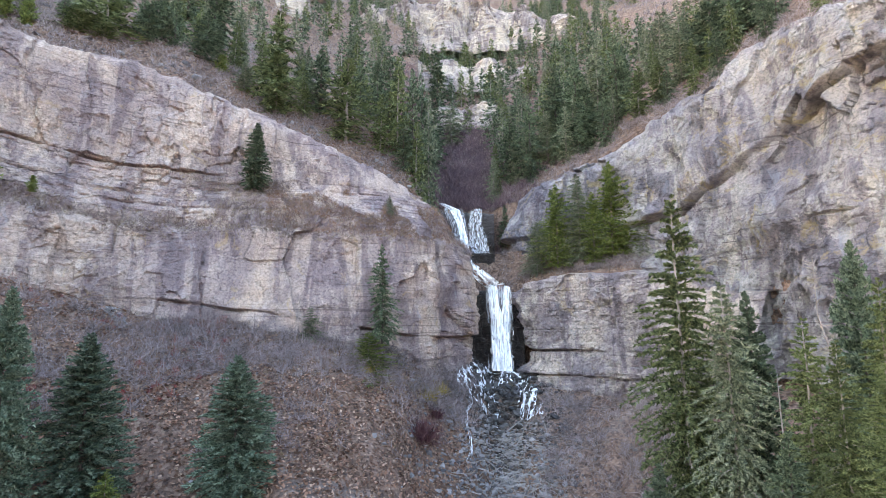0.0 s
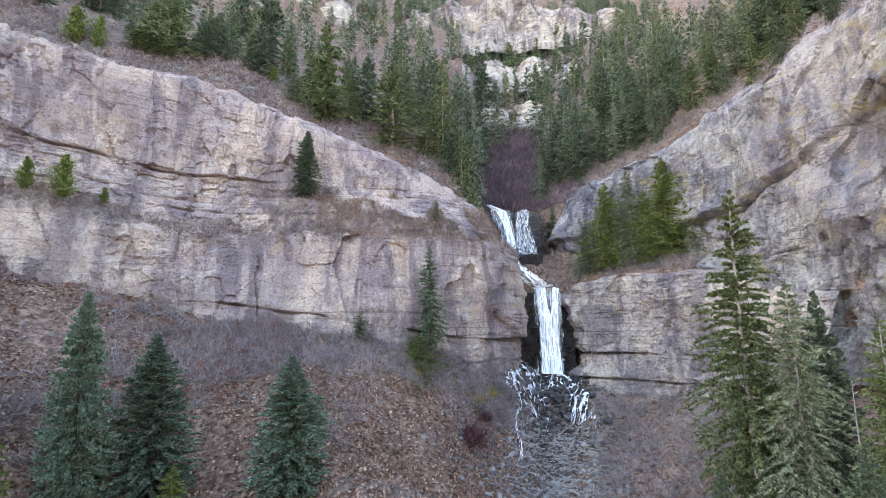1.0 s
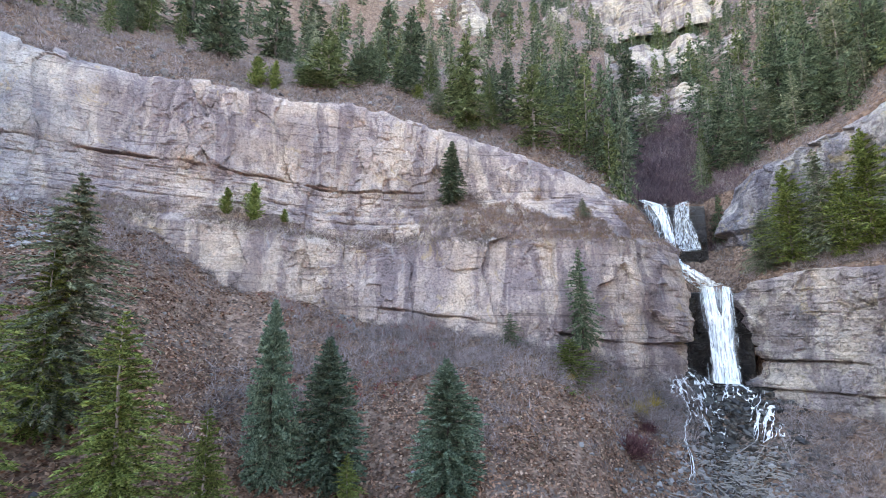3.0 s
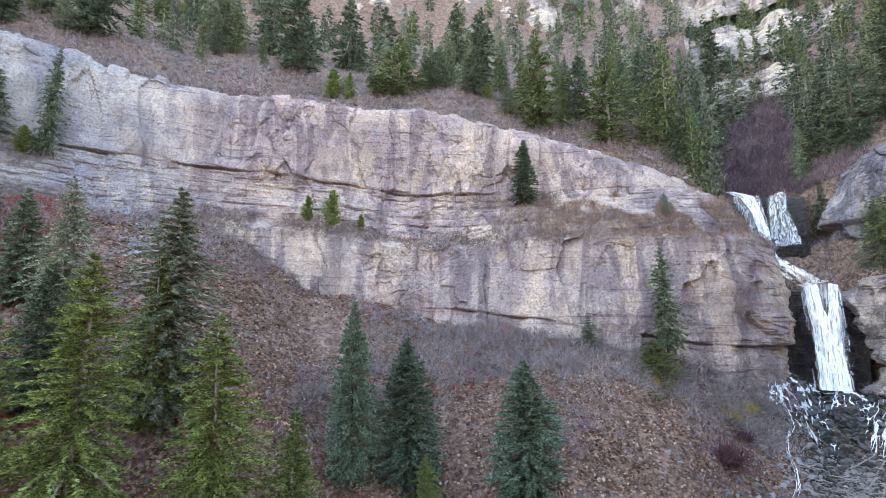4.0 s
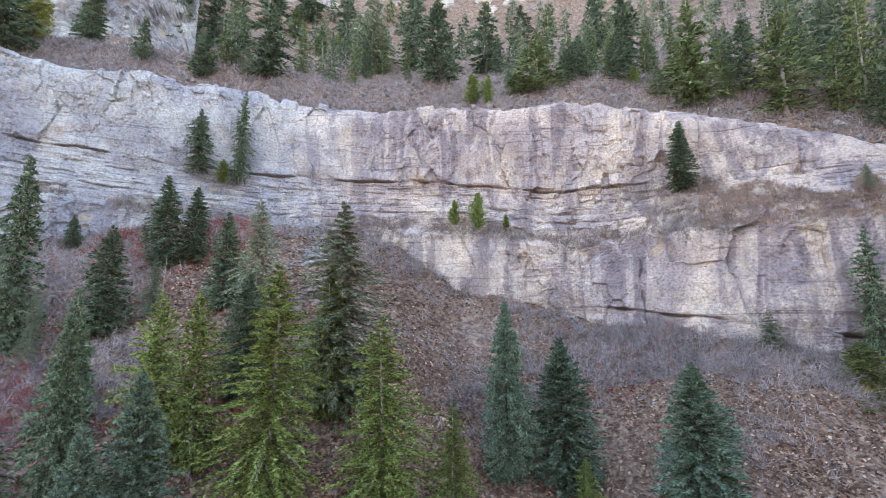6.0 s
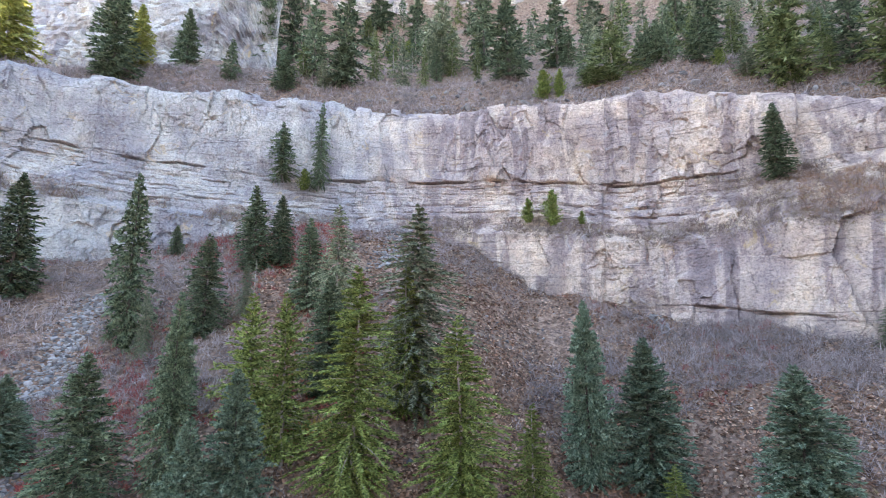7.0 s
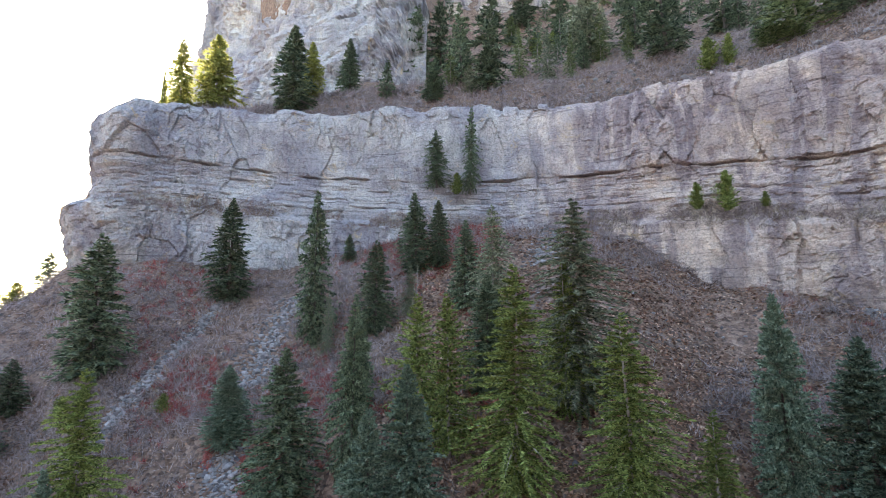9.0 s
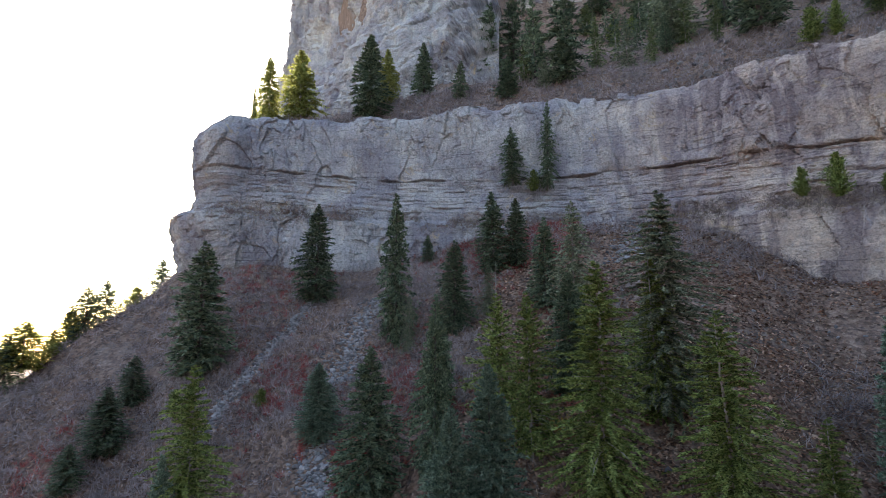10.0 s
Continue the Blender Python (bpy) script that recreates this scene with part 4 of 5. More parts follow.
def far_woods():
    """The woods high on the mountain, as one mass."""
    rng = np.random.default_rng(19)
    order = list(NEEDLES.values()) + [BARK]
    vs, fs, ms, at = [], [], [], 0
    for kind, az, r, h, radius in FAR_WOODS:
        b, tw, ratio, low, sag, lift, droop, gaps, size, power, fat, needles, label, name = KINDS[kind]
        v, f, branch = crown_arrays(rng, 60, 10, ratio, low, sag, lift, droop, gaps, size * 1.5, power, fat * 1.15)
        (tv, tf), _ = trunk_arrays(rng, 0.011, branch, limbs=6)
        turn, w = rng.random() * 6.283, 1.12 * radius / ratio
        foot = np.array(spot(az, r, -0.2))
        for p, q, m in ((v, f, order.index(NEEDLES[needles])), (tv, tf, len(order) - 1)):
            x, y = p[:, 0] * math.cos(turn) - p[:, 1] * math.sin(turn), p[:, 0] * math.sin(turn) + p[:, 1] * math.cos(turn)
            vs.append(np.stack([x * w, y * w, p[:, 2] * h], 1) + foot)
            fs.append(np.concatenate([q[:, :3], q[:, [0, 2, 3]]]) + at if q.shape[1] == 4 else q + at)
            ms.append(np.full(len(fs[-1]), m))
            at += len(p)
    me = mesh_from("far_woods", np.concatenate(vs), np.concatenate(fs), order, index=np.concatenate(ms))
    return tagged(new("far_woods", me), "dense conifer woods high on the mountain", "woods", kind="stuff")


forest("conifers up the gully", 130, -64, -22, 235, 330, 5.0, lambda a, r: True, 18)
far_woods()

# ---------------------------------------------------------------- brush and grass
def tuft_arrays(rng, pos, size, twigs, width, spread, rise):
    """Thin bare twigs fanning out of each foot."""
    n = len(pos)
    az = rng.uniform(0, 2 * np.pi, (n, twigs))
    tilt = np.abs(rng.normal(0, spread, (n, twigs)))
    d = np.stack([np.cos(az) * np.sin(tilt), np.sin(az) * np.sin(tilt), np.cos(tilt) * rise], -1)
    ln = size[:, None] * rng.uniform(0.35, 1.1, (n, twigs))
    foot = pos[:, None] + d * (ln * rng.uniform(0.0, 0.55, (n, twigs)))[..., None] + rng.normal(0, 0.16, (n, twigs, 3)) * size[:, None, None] * np.array([1, 1, 0.15])
    d2 = unit(d + rng.normal(0, 0.6, (n, twigs, 3)))
    side = unit(np.cross(d2, rng.normal(0, 1, (n, twigs, 3)))) * (width * rng.uniform(0.6, 1.4, (n, twigs)) * np.sqrt(size)[:, None])[..., None]
    tip = foot + d2 * ln[..., None] * 0.75
    v = np.stack([foot - side, foot + side, tip], 2).reshape(-1, 3)
    return v, np.arange(len(v)).reshape(-1, 3)


def strew(rng, n, lo, hi, near, far, dens):
    """Feet on the ground between two distances from the cliff's foot."""
    az = rng.uniform(lo, hi, n)
    off = rng.uniform(near, far, n)
    r = R1(az) + off
    x, y = polar(az, r)
    keep = (fbm(x / 11, y / 11, 0, 3, 61) + rng.uniform(-0.25, 0.25, n) > dens)
    az, r, x, y = az[keep], r[keep], x[keep], y[keep]
    bare = ~in_chute(az, r)
    az, r, x, y = az[bare], r[bare], x[bare], y[bare]
    return np.stack([x, y, land(az, r) - 0.05], 1)


def in_chute(az, r):
    s = np.clip((92.5 - r) / 21, 0, 1)
    q = np.clip((90 - r) / 16, 0, 1)
    long_run = (np.abs(az - 58.4 - 10.2 * s ** 1.1) < 0.7) & (r < 93) & (r > 71)
    broad = (np.abs(az - 51.0 - 4.6 * q) < 1.7) & (r < 91) & (r > 73.5)
    heap = (np.abs(az - 57.2) < 1.5) & (r < 65.5) & (r > 56.5)
    return long_run | broad | heap


def shelf_feet(rng, name, n, steep=0.45, top=0.97, want=None):
    p, up, v, h, az = SHELVES[name]
    ok = (up > steep) & (v < top) & (v > 0.02)
    if want:
        ok &= want(h, az)
    ok = np.where(ok)[0]
    ok = ok[fbm(p[ok, 0] / 9, p[ok, 1] / 9, p[ok, 2] / 6, 3, 63) > -0.15]
    return p[rng.choice(ok, min(n, len(ok)), replace=False)] if len(ok) else p[:0]


def bench(h, az):
    return ((h > -12.5) & (h < -8.0)) | ((az < -11) & (h > -11) & (h < -0.5))


def brush(name, label, pos, low, high, twigs, width, spread, mat, seed, rise=1.0):
    rng = np.random.default_rng(seed)
    v, f = tuft_arrays(rng, pos, rng.uniform(low, high, len(pos)), twigs, width, spread, rise)
    ob = new(name, mesh_from(name, v, f, mat))
    return tagged(ob, label, "shrubs", kind="stuff")


TWIGS_BROWN = twig_material("brown grey twigs", ((0.0, (0.125, 0.095, 0.092)), (0.5, (0.255, 0.200, 0.192)), (1.0, (0.40, 0.325, 0.30))))
TWIGS_PLUM = twig_material("plum coloured twigs", ((0.0, (0.085, 0.058, 0.068)), (0.5, (0.180, 0.128, 0.145)), (1.0, (0.30, 0.225, 0.24))))
TWIGS_RUSSET = twig_material("russet twigs", ((0.0, (0.16, 0.088, 0.062)), (0.5, (0.32, 0.190, 0.130)), (1.0, (0.46, 0.31, 0.22))))
RUST = twig_material("rust red autumn twigs", ((0.0, (0.15, 0.038, 0.040)), (0.5, (0.33, 0.080, 0.078)), (1.0, (0.46, 0.16, 0.13))))
STRAW = twig_material("dry straw grass", ((0.0, (0.17, 0.13, 0.08)), (0.5, (0.30, 0.24, 0.15)), (1.0, (0.44, 0.37, 0.25))), 0.5)
rng = np.random.default_rng(8)
feet = np.concatenate([strew(rng, 1500, -42, 8, -34, -4, 0.08), strew(rng, 1500, -43, 2, -21, -8, -0.2), strew(rng, 600, 6, 40, -16, -4, -0.1), strew(rng, 1500, -40, 60, -60, -8, 0.16),
                       strew(rng, 900, -64, -50, -30, 1, -0.3), strew(rng, 300, -42, -36, -20, 2, -0.4), strew(rng, 500, 40, 87, -44, 1, 0.15)])
brush("talus_brush", "leafless grey-purple shrubs in clumps over the talus slope", feet, 1.0, 2.8, 40, 0.019, 1.1, TWIGS, 31, 0.8)
feet = np.concatenate([strew(rng, 6500, 38, 87, -44, 1, -0.5), strew(rng, 1400, 60, 88, -60, -25, -0.3)])
brush("low_brush", "low leafless grey shrubs over the talus slope", feet, 0.8, 2.1, 25, 0.024, 1.0, TWIGS, 38, 0.85)
feet = np.concatenate([strew(rng, 1100, 40, 65, 6.5, 18, -0.3), strew(rng, 6500, -36, 66, 6, 22, -0.6), strew(rng, 3600, -36, 66, 20, 60, -0.4), strew(rng, 1300, -48, -36, 14, 70, -0.5), strew(rng, 900, -64, -46, 5, 12, -0.2)])
far = []
for lo, hi, a, b, n in ((-84, -46, 4, 16, 1500),):
    az = rng.uniform(lo, hi, n)
    r = R2_RIGHT(az) + rng.uniform(a, b, n)
    far.append(np.stack([*polar(az, r), land(az, r) - 0.05], 1))
feet = np.concatenate([feet, *far])
az = rng.uniform(-66, -18, 2600)
r = np.sqrt(rng.uniform(140 ** 2, 330 ** 2, 2600))
brush("hill_brush", "leafless grey shrubs between the trees on the mountain", np.stack([*polar(az, r), land(az, r) - 0.1], 1), 1.8, 4.5, 26, 0.035, 1.0, TWIGS, 40, 0.85)
brush("terrace_brush", "leafless brown shrubs along the cliff top", feet, 1.0, 2.5, 20, 0.029, 1.0, TWIGS, 32, 0.85)
az = rng.normal(-42.0, 3.6, 2300)
r = 122.5 + 55 * rng.random(2300) ** 1.3
brush("gully_brush", "dense plum-coloured leafless thicket filling the gully above the falls", np.stack([*polar(az, r), land(az, r) - 0.1], 1), 1.6, 3.8, 40, 0.030, 0.75, TWIGS_PLUM, 37)
feet = np.concatenate([shelf_feet(rng, "cliff_main", 2600, 0.3, want=bench), shelf_feet(rng, "cliff_buttress", 150), shelf_feet(rng, "cliff_right", 120, 0.8)])
brush("ledge_brush", "small bare shrubs rooted on the cliff ledges", feet, 0.6, 1.7, 24, 0.024, 0.85, TWIGS_BROWN, 33)
feet = np.concatenate([shelf_feet(rng, "cliff_main", 800, 0.3, want=lambda h, az: (az < -19) & (h > -11) & (h < -1.0)), strew(rng, 700, -12, 2, -22, -7, 0.0)])
brush("bench_brush", "orange-brown autumn shrubs on the sloping bench", feet, 0.5, 1.3, 26, 0.024, 1.0, TWIGS_RUSSET, 39, 0.85)
feet = np.concatenate([shelf_feet(rng, "cliff_main", 6500, 0.25, want=bench), strew(rng, 3400, -36, 66, 6, 24, -0.3), strew(rng, 2500, -40, 70, -40, 0, 0.05)])
feet = np.concatenate([feet, strew(rng, 2600, 50, 64, 1, 30, -0.6), strew(rng, 1300, -41, -27, -21, -7, -0.35)])
brush("dry_grass", "tufts of dry straw-coloured grass on ledges and slope", feet, 0.35, 0.9, 9, 0.028, 0.5, STRAW, 34)
patches = []
for lo, hi, near, far, n in ((55.5, 59, -48, -41, 150), (58.5, 63, -41, -31, 150), (79, 84, -26, -16, 90), (32, 40, -13, -5, 260), (44, 50, -46, -36, 160), (52, 56, -54, -46, 160), (64, 68, -14, -5, 70)):
    patches.append(strew(rng, n, lo, hi, near, far, -0.5))
feet = np.concatenate([*patches, strew(rng, 1800, 26, 66, -50, -4, 0.02), strew(rng, 500, -16, 4, -24, -2, 0.1), strew(rng, 700, 28, 44, -18, -4, -0.2)])
brush("red_brush", "rust red autumn undergrowth on the slope", feet, 0.5, 1.3, 30, 0.030, 0.7, RUST, 35)


def leaf_litter():
    """Curled fallen leaves lying in drifts."""
    rng = np.random.default_rng(36)
    p = np.concatenate([strew(rng, 105000, -42, 40, -55, -6, -0.3), strew(rng, 26000, 30, 84, -50, -4, 0.0), strew(rng, 12000, -36, 64, 4, 16, 0.0)])
    n = len(p)
    a = rng.uniform(0, 6.283, n)
    s = rng.uniform(0.09, 0.27, n)
    d1 = np.stack([np.cos(a), np.sin(a), rng.normal(0, 0.4, n)], 1) * s[:, None]
    d2 = np.stack([-np.sin(a), np.cos(a), rng.normal(0, 0.4, n)], 1) * (s * 0.7)[:, None]
    p = p + np.array([0, 0, 0.12])
    v = np.stack([p - d1, p + d2, p + d1, p - d2], 1).reshape(-1, 3)
    leaf = twig_material("fallen leaves", ((0.0, (0.075, 0.040, 0.028)), (0.45, (0.25, 0.145, 0.100)), (0.8, (0.41, 0.255, 0.185)), (1.0, (0.54, 0.41, 0.31))))
    return tagged(new("leaf_litter", mesh_from("leaf_litter", v, np.arange(n * 4).reshape(n, 4), leaf)), "brown fallen leaves strewn over the slope", "leaves", kind="stuff")


leaf_litter()

# ---------------------------------------------------------------- loose stone
def stones_mesh(name, pos, size, mat, seed, squash=0.7):
    rng = np.random.default_rng(seed)
    bm = bmesh.new()
    bmesh.ops.create_icosphere(bm, subdivisions=1, radius=1.0)
    base = np.array([v.co[:] for v in bm.verts])
    tri = np.array([[v.index for v in f.verts] for f in bm.faces])
    bm.free()
    n = len(pos)
    q = unit(rng.normal(0, 1, (n, 4)))
    w, x, y, z = q.T
    rot = np.stack([np.stack([1 - 2 * (y * y + z * z), 2 * (x * y - w * z), 2 * (x * z + w * y)], -1),
                    np.stack([2 * (x * y + w * z), 1 - 2 * (x * x + z * z), 2 * (y * z - w * x)], -1),
                    np.stack([2 * (x * z - w * y), 2 * (y * z + w * x), 1 - 2 * (x * x + y * y)], -1)], 1)
    v = base[None] * rng.uniform(0.6, 1.25, (n, len(base), 1)) * rng.uniform(0.55, 1.3, (n, 1, 3))
    v = np.einsum("nij,nkj->nki", rot, v)
    v[..., 2] *= squash
    v = v * size[:, None, None] + pos[:, None]
    f = (tri[None] + (np.arange(n) * len(base))[:, None, None]).reshape(-1, 3)
    return mesh_from(name, v.reshape(-1, 3), f, mat)


def stone_material(name, lo, hi, rough=0.9):
    m, n, l, b = material(name)
    g = n.new("ShaderNodeNewGeometry")
    c = ramp(n, l, g.outputs["Random Per Island"], ((0.0, lo), (1.0, hi)))
    t = tex_noise(n, l, coords(n, l), 5.0, 5, 0.7)
    v = ramp(n, l, t, ((0.3, (0.7, 0.7, 0.7)), (0.7, (1.15, 1.15, 1.15))))
    l.new(mix(n, l, 1.0, c, v, 'MULTIPLY'), b.inputs["Base Color"])
    b.inputs["Roughness"].default_value = rough
    b.inputs["Specular IOR Level"].default_value = 0.25 if rough > 0.6 else 0.6
    bump(n, l, t, 0.6, 0.08, b)
    return m


STONE = stone_material("grey scree stones", (0.085, 0.08, 0.085), (0.30, 0.29, 0.29))
STONE_WET = stone_material("wet black stones", (0.012, 0.012, 0.014), (0.06, 0.055, 0.05), 0.3)


def scree(name, label, n, spread, small, big, mat, seed):
    """spread(rng, n) gives bearings and distances."""
    rng = np.random.default_rng(seed)
    az, r = spread(rng, n)
    x, y = polar(az, r)
    size = small + (big - small) * rng.random(n) ** 3
    p = np.stack([x, y, land(az, r) + size * 0.15], 1)
    return tagged(new(name, stones_mesh(name, p, size, mat, seed + 1)), label, "stones", kind="stuff")


def fan(rng, n):
    s = rng.random(n) ** 0.7
    return -45.5 + rng.normal(0, 1, n) * (1.8 + 3.8 * s) - 1.5 * s, 93 - 29 * s


def chute(rng, n):
    # a long narrow run, a short broad one beside it, and a heap below
    s = rng.random(n)
    pick = rng.random(n)
    az = np.where(pick < 0.4, 58.4 + 10.2 * s ** 1.1 + rng.normal(0, 0.55, n), np.where(pick < 0.8, 51.0 + 4.6 * s + rng.normal(0, 1.25, n), 57.2 + rng.normal(0, 1.2, n)))
    r = np.where(pick < 0.4, 92.5 - 21 * s, np.where(pick < 0.8, 90 - 16 * s, 65 - 8 * s))
    return az, r


def chute_two(rng, n):
    s = rng.random(n)
    return 21.5 + 2 * s + rng.normal(0, 1.2, n), 97 - 18 * s


def foot_pile(rng, n):
    return -45.8 + rng.normal(0, 2.4, n), 105 - np.abs(rng.normal(0, 5.0, n))


def rim_blocks(rng, n):
    az = rng.uniform(-36, 66, n)
    return az, R1(az) + STEP + 0.5 + np.abs(rng.normal(0, 8, n))


def slope_blocks(rng, n):
    az = rng.uniform(-40, 80, n)
    return az, R1(az) - BULGE(az) - 1 - np.abs(rng.normal(0, 22, n))


scree("rim_blocks", "loose grey blocks along the cliff top", 900, rim_blocks, 0.12, 0.9, STONE, 213)
scree("slope_blocks", "scattered fallen stones on the talus", 800, slope_blocks, 0.06, 0.35, STONE, 215)
scree("debris_fan", "grey broken stones fanning out below the falls", 4500, fan, 0.08, 0.55, STONE, 201)
scree("scree_chute", "pale grey scree stones in narrow chutes", 4200, chute, 0.09, 0.46, STONE, 203)
def pale_patch(rng, n):
    s = rng.random(n)
    return -5.6 - 1.6 * s + rng.normal(0, 0.35, n), 84.5 - 4.5 * s


scree("pale_rubble", "patch of pale rubble at the cliff foot", 420, pale_patch, 0.08, 0.35, STONE, 217)
scree("scree_patch", "grey scree below the cliff foot", 900, chute_two, 0.12, 0.5, STONE, 205)
STONE_BROWN = stone_material("dark brown debris", (0.03, 0.025, 0.022), (0.13, 0.11, 0.095))


def dark_fan(rng, n):
    s = rng.random(n)
    return -45.9 + rng.normal(0, 1, n) * (2.0 + 1.4 * s), 102 - 20 * s ** 1.4


scree("dark_debris", "dark brown damp rubble below the waterfall", 4200, dark_fan, 0.1, 0.5, STONE_BROWN, 211)
scree("wet_boulders", "black wet boulders under the waterfall", 1300, foot_pile, 0.2, 1.1, STONE_WET, 207)


# ---------------------------------------------------------------- water
def water_material(name, low, high):
    m, n, l, b = material(name)
    t = tex_noise(n, l, coords(n, l, (2.2, 2.2, 0.22)), 1.0, 6, 0.65)
    l.new(ramp(n, l, t, ((0.33, (0.50, 0.56, 0.61)), (0.46, (0.72, 0.77, 0.81)), (0.60, (0.87, 0.90, 0.92)))), b.inputs["Base Color"])
    thin = tex_noise(n, l, coords(n, l, (3.6, 3.6, 0.16)), 1.0, 6, 0.62, 0.3)
    l.new(ramp(n, l, thin, ((low, (0.03, 0.03, 0.03)), (high, (0.97, 0.97, 0.97)))), b.inputs["Alpha"])
    b.inputs["Roughness"].default_value = 0.5
    bump(n, l, t, 0.5, 0.1, b)
    return m


WATER = water_material("white falling water", 0.30, 0.50)
WATER_THIN = water_material("thin veil of falling water", 0.36, 0.84)


def ribbons(name, label, path, count, spread, width, seed, wobble=0.12, parent=None):
    """Strands of water along a path of (bearing, height angle, distance, width factor)."""
    rng = np.random.default_rng(seed)
    p = np.array(path, float)
    s = np.linspace(0, 1, len(p))
    steps = 26
    u = np.linspace(0, 1, steps)
    az, el, r, wf = (np.interp(u, s, p[:, k]) for k in range(4))
    vs, fs = [], []
    for i in range(count):
        a0, a1 = sorted(rng.random(2)) if rng.random() < 0.65 else (0.0, 1.0)
        if a1 - a0 < 0.15:
            a1 = min(1.0, a0 + 0.3)
        uu = a0 + (a1 - a0) * u
        off = np.clip(rng.normal(0, 0.5), -1, 1) * spread * np.interp(uu, u, wf) + wobble * np.cumsum(rng.normal(0, 0.25, steps)) * 0.4
        A, E, D = np.interp(uu, u, az), np.interp(uu, u, el), np.interp(uu, u, r) - rng.uniform(0, 0.7)
        x, y = polar(A, D)
        z = D * tand(E)
        t = np.radians(A)
        x, y = x + np.cos(t) * off, y + np.sin(t) * off
        w = width * rng.uniform(0.4, 1.4) * (0.35 + 0.65 * np.sin(np.pi * np.clip(u, 0.06, 0.94))) * (1 + 0.4 * vnoise(u * 7, i, 0, seed))
        left = np.stack([x - np.cos(t) * w, y - np.sin(t) * w, z], 1)
        mid = np.stack([x + np.sin(t) * w * 0.6, y - np.cos(t) * w * 0.6, z], 1)
        right = np.stack([x + np.cos(t) * w, y + np.sin(t) * w, z], 1)
        g = np.stack([left, mid, right], 1).reshape(-1, 3)
        fs.append(grid_faces(steps, 3) + i * steps * 3)
        vs.append(g)
    ob = tagged(new(name, mesh_from(name, np.concatenate(vs), np.concatenate(fs), WATER, True)), kind="stuff")
    if parent:
        ob.parent = parent
        return ob
    return ob


falls = new("waterfall")
falls.location = (0, 0, 0)
tagged(falls, "white two-step waterfall dropping through a black rock notch", "waterfall")


def sheet(name, left, right, holes, seed, across=30, down=110, grain=(0.22, 2.6), parent=None, bulge=0.5, mat=None):
    """A torn curtain of water between two edges, each a path of (bearing, height angle, distance)."""
    L, R = np.array(left, float), np.array(right, float)
    s = np.linspace(0, 1, len(L))
    v = np.linspace(0, 1, down)
    l3 = np.stack([np.interp(v, s, L[:, k]) for k in range(3)], -1)
    r3 = np.stack([np.interp(v, s, R[:, k]) for k in range(3)], -1)
    u = np.linspace(0, 1, across)
    g = l3[:, None] * (1 - u)[None, :, None] + r3[:, None] * u[None, :, None]
    d = g[..., 2]
    x, y = polar(g[..., 0], d)
    z = d * tand(g[..., 1])
    flat = np.hypot(x - x[:, :1], y - y[:, :1])
    run = np.cumsum(np.r_[0, np.hypot(np.diff(z[:, across // 2]), np.hypot(np.diff(x[:, across // 2]), np.diff(y[:, across // 2])))])[:, None] + 0 * z
    lump = fbm(flat / 0.5, run / 2.2, 0, 3, seed)
    out = bulge * np.sin(np.pi * u)[None] * 0.6 + 0.55 * lump
    x, y = x - x / d * out, y - y / d * out
    x = x + 0.12 * vnoise(flat / 0.6, run / 1.1, 4, seed + 3)
    tear = fbm(flat / grain[0], run / grain[1], 0, 3, seed + 7) + 0.5 * vnoise(flat / 0.9, run / 6, 0, seed + 9)
    edge = np.minimum(u, 1 - u)[None] * 6
    keep = (tear > holes - 0.5 + 0.5 * np.clip(1 - edge, 0, 1) - 0.12)
    f = grid_faces(down, across)
    k = keep.ravel()
    f = f[k[f[:, 0]] & k[f[:, 2]]]
    ob = tagged(new(name, mesh_from(name, np.stack([x, y, z], -1).reshape(-1, 3), f, mat or WATER, True)), kind="stuff")
    ob.parent = parent
    return ob


sheet("upper_drop", [(-38.8, 13.9, 116.6), (-40.1, 13.2, 115.6), (-41.0, 11.3, 114.2), (-41.3, 9.6, 113.0), (-41.1, 7.7, 112.0)],
      [(-39.5, 13.9, 116.6), (-41.2, 13.2, 115.4), (-41.8, 11.3, 114.0), (-42.2, 9.6, 112.8), (-42.4, 7.7, 111.8)], -0.45, 301, parent=falls)
sheet("upper_drop_side", [(-39.4, 13.4, 116.0), (-39.9, 11.5, 115.0), (-40.3, 9.3, 113.6), (-40.7, 7.9, 112.8)],
      [(-41.6, 13.2, 115.8), (-42.0, 11.5, 114.6), (-42.3, 9.3, 113.4), (-42.5, 7.9, 112.6)], -0.2, 311, parent=falls, mat=WATER_THIN)
sheet("upper_veil", [(-42.5, 13.0, 115.4), (-42.2, 11.5, 114.3), (-42.3, 9.5, 113.2), (-42.4, 8.2, 111.8)],
      [(-43.8, 13.4, 115.4), (-43.9, 11.5, 114.2), (-44.4, 9.5, 113.1), (-44.7, 8.2, 111.7)], -0.15, 302, grain=(0.2, 4.0), parent=falls, mat=WATER_THIN)
sheet("cascade", [(-40.8, 7.9, 108.0), (-41.2, 6.9, 102.6), (-42.3, 5.9, 101.0), (-43.3, 5.0, 101.6), (-44.2, 4.2, 103.4)],
      [(-42.3, 8.2, 108.0), (-42.7, 7.3, 102.6), (-43.6, 6.4, 101.0), (-45.2, 5.5, 101.6), (-46.6, 4.7, 103.4)], 0.42, 303, grain=(0.3, 0.9), parent=falls)
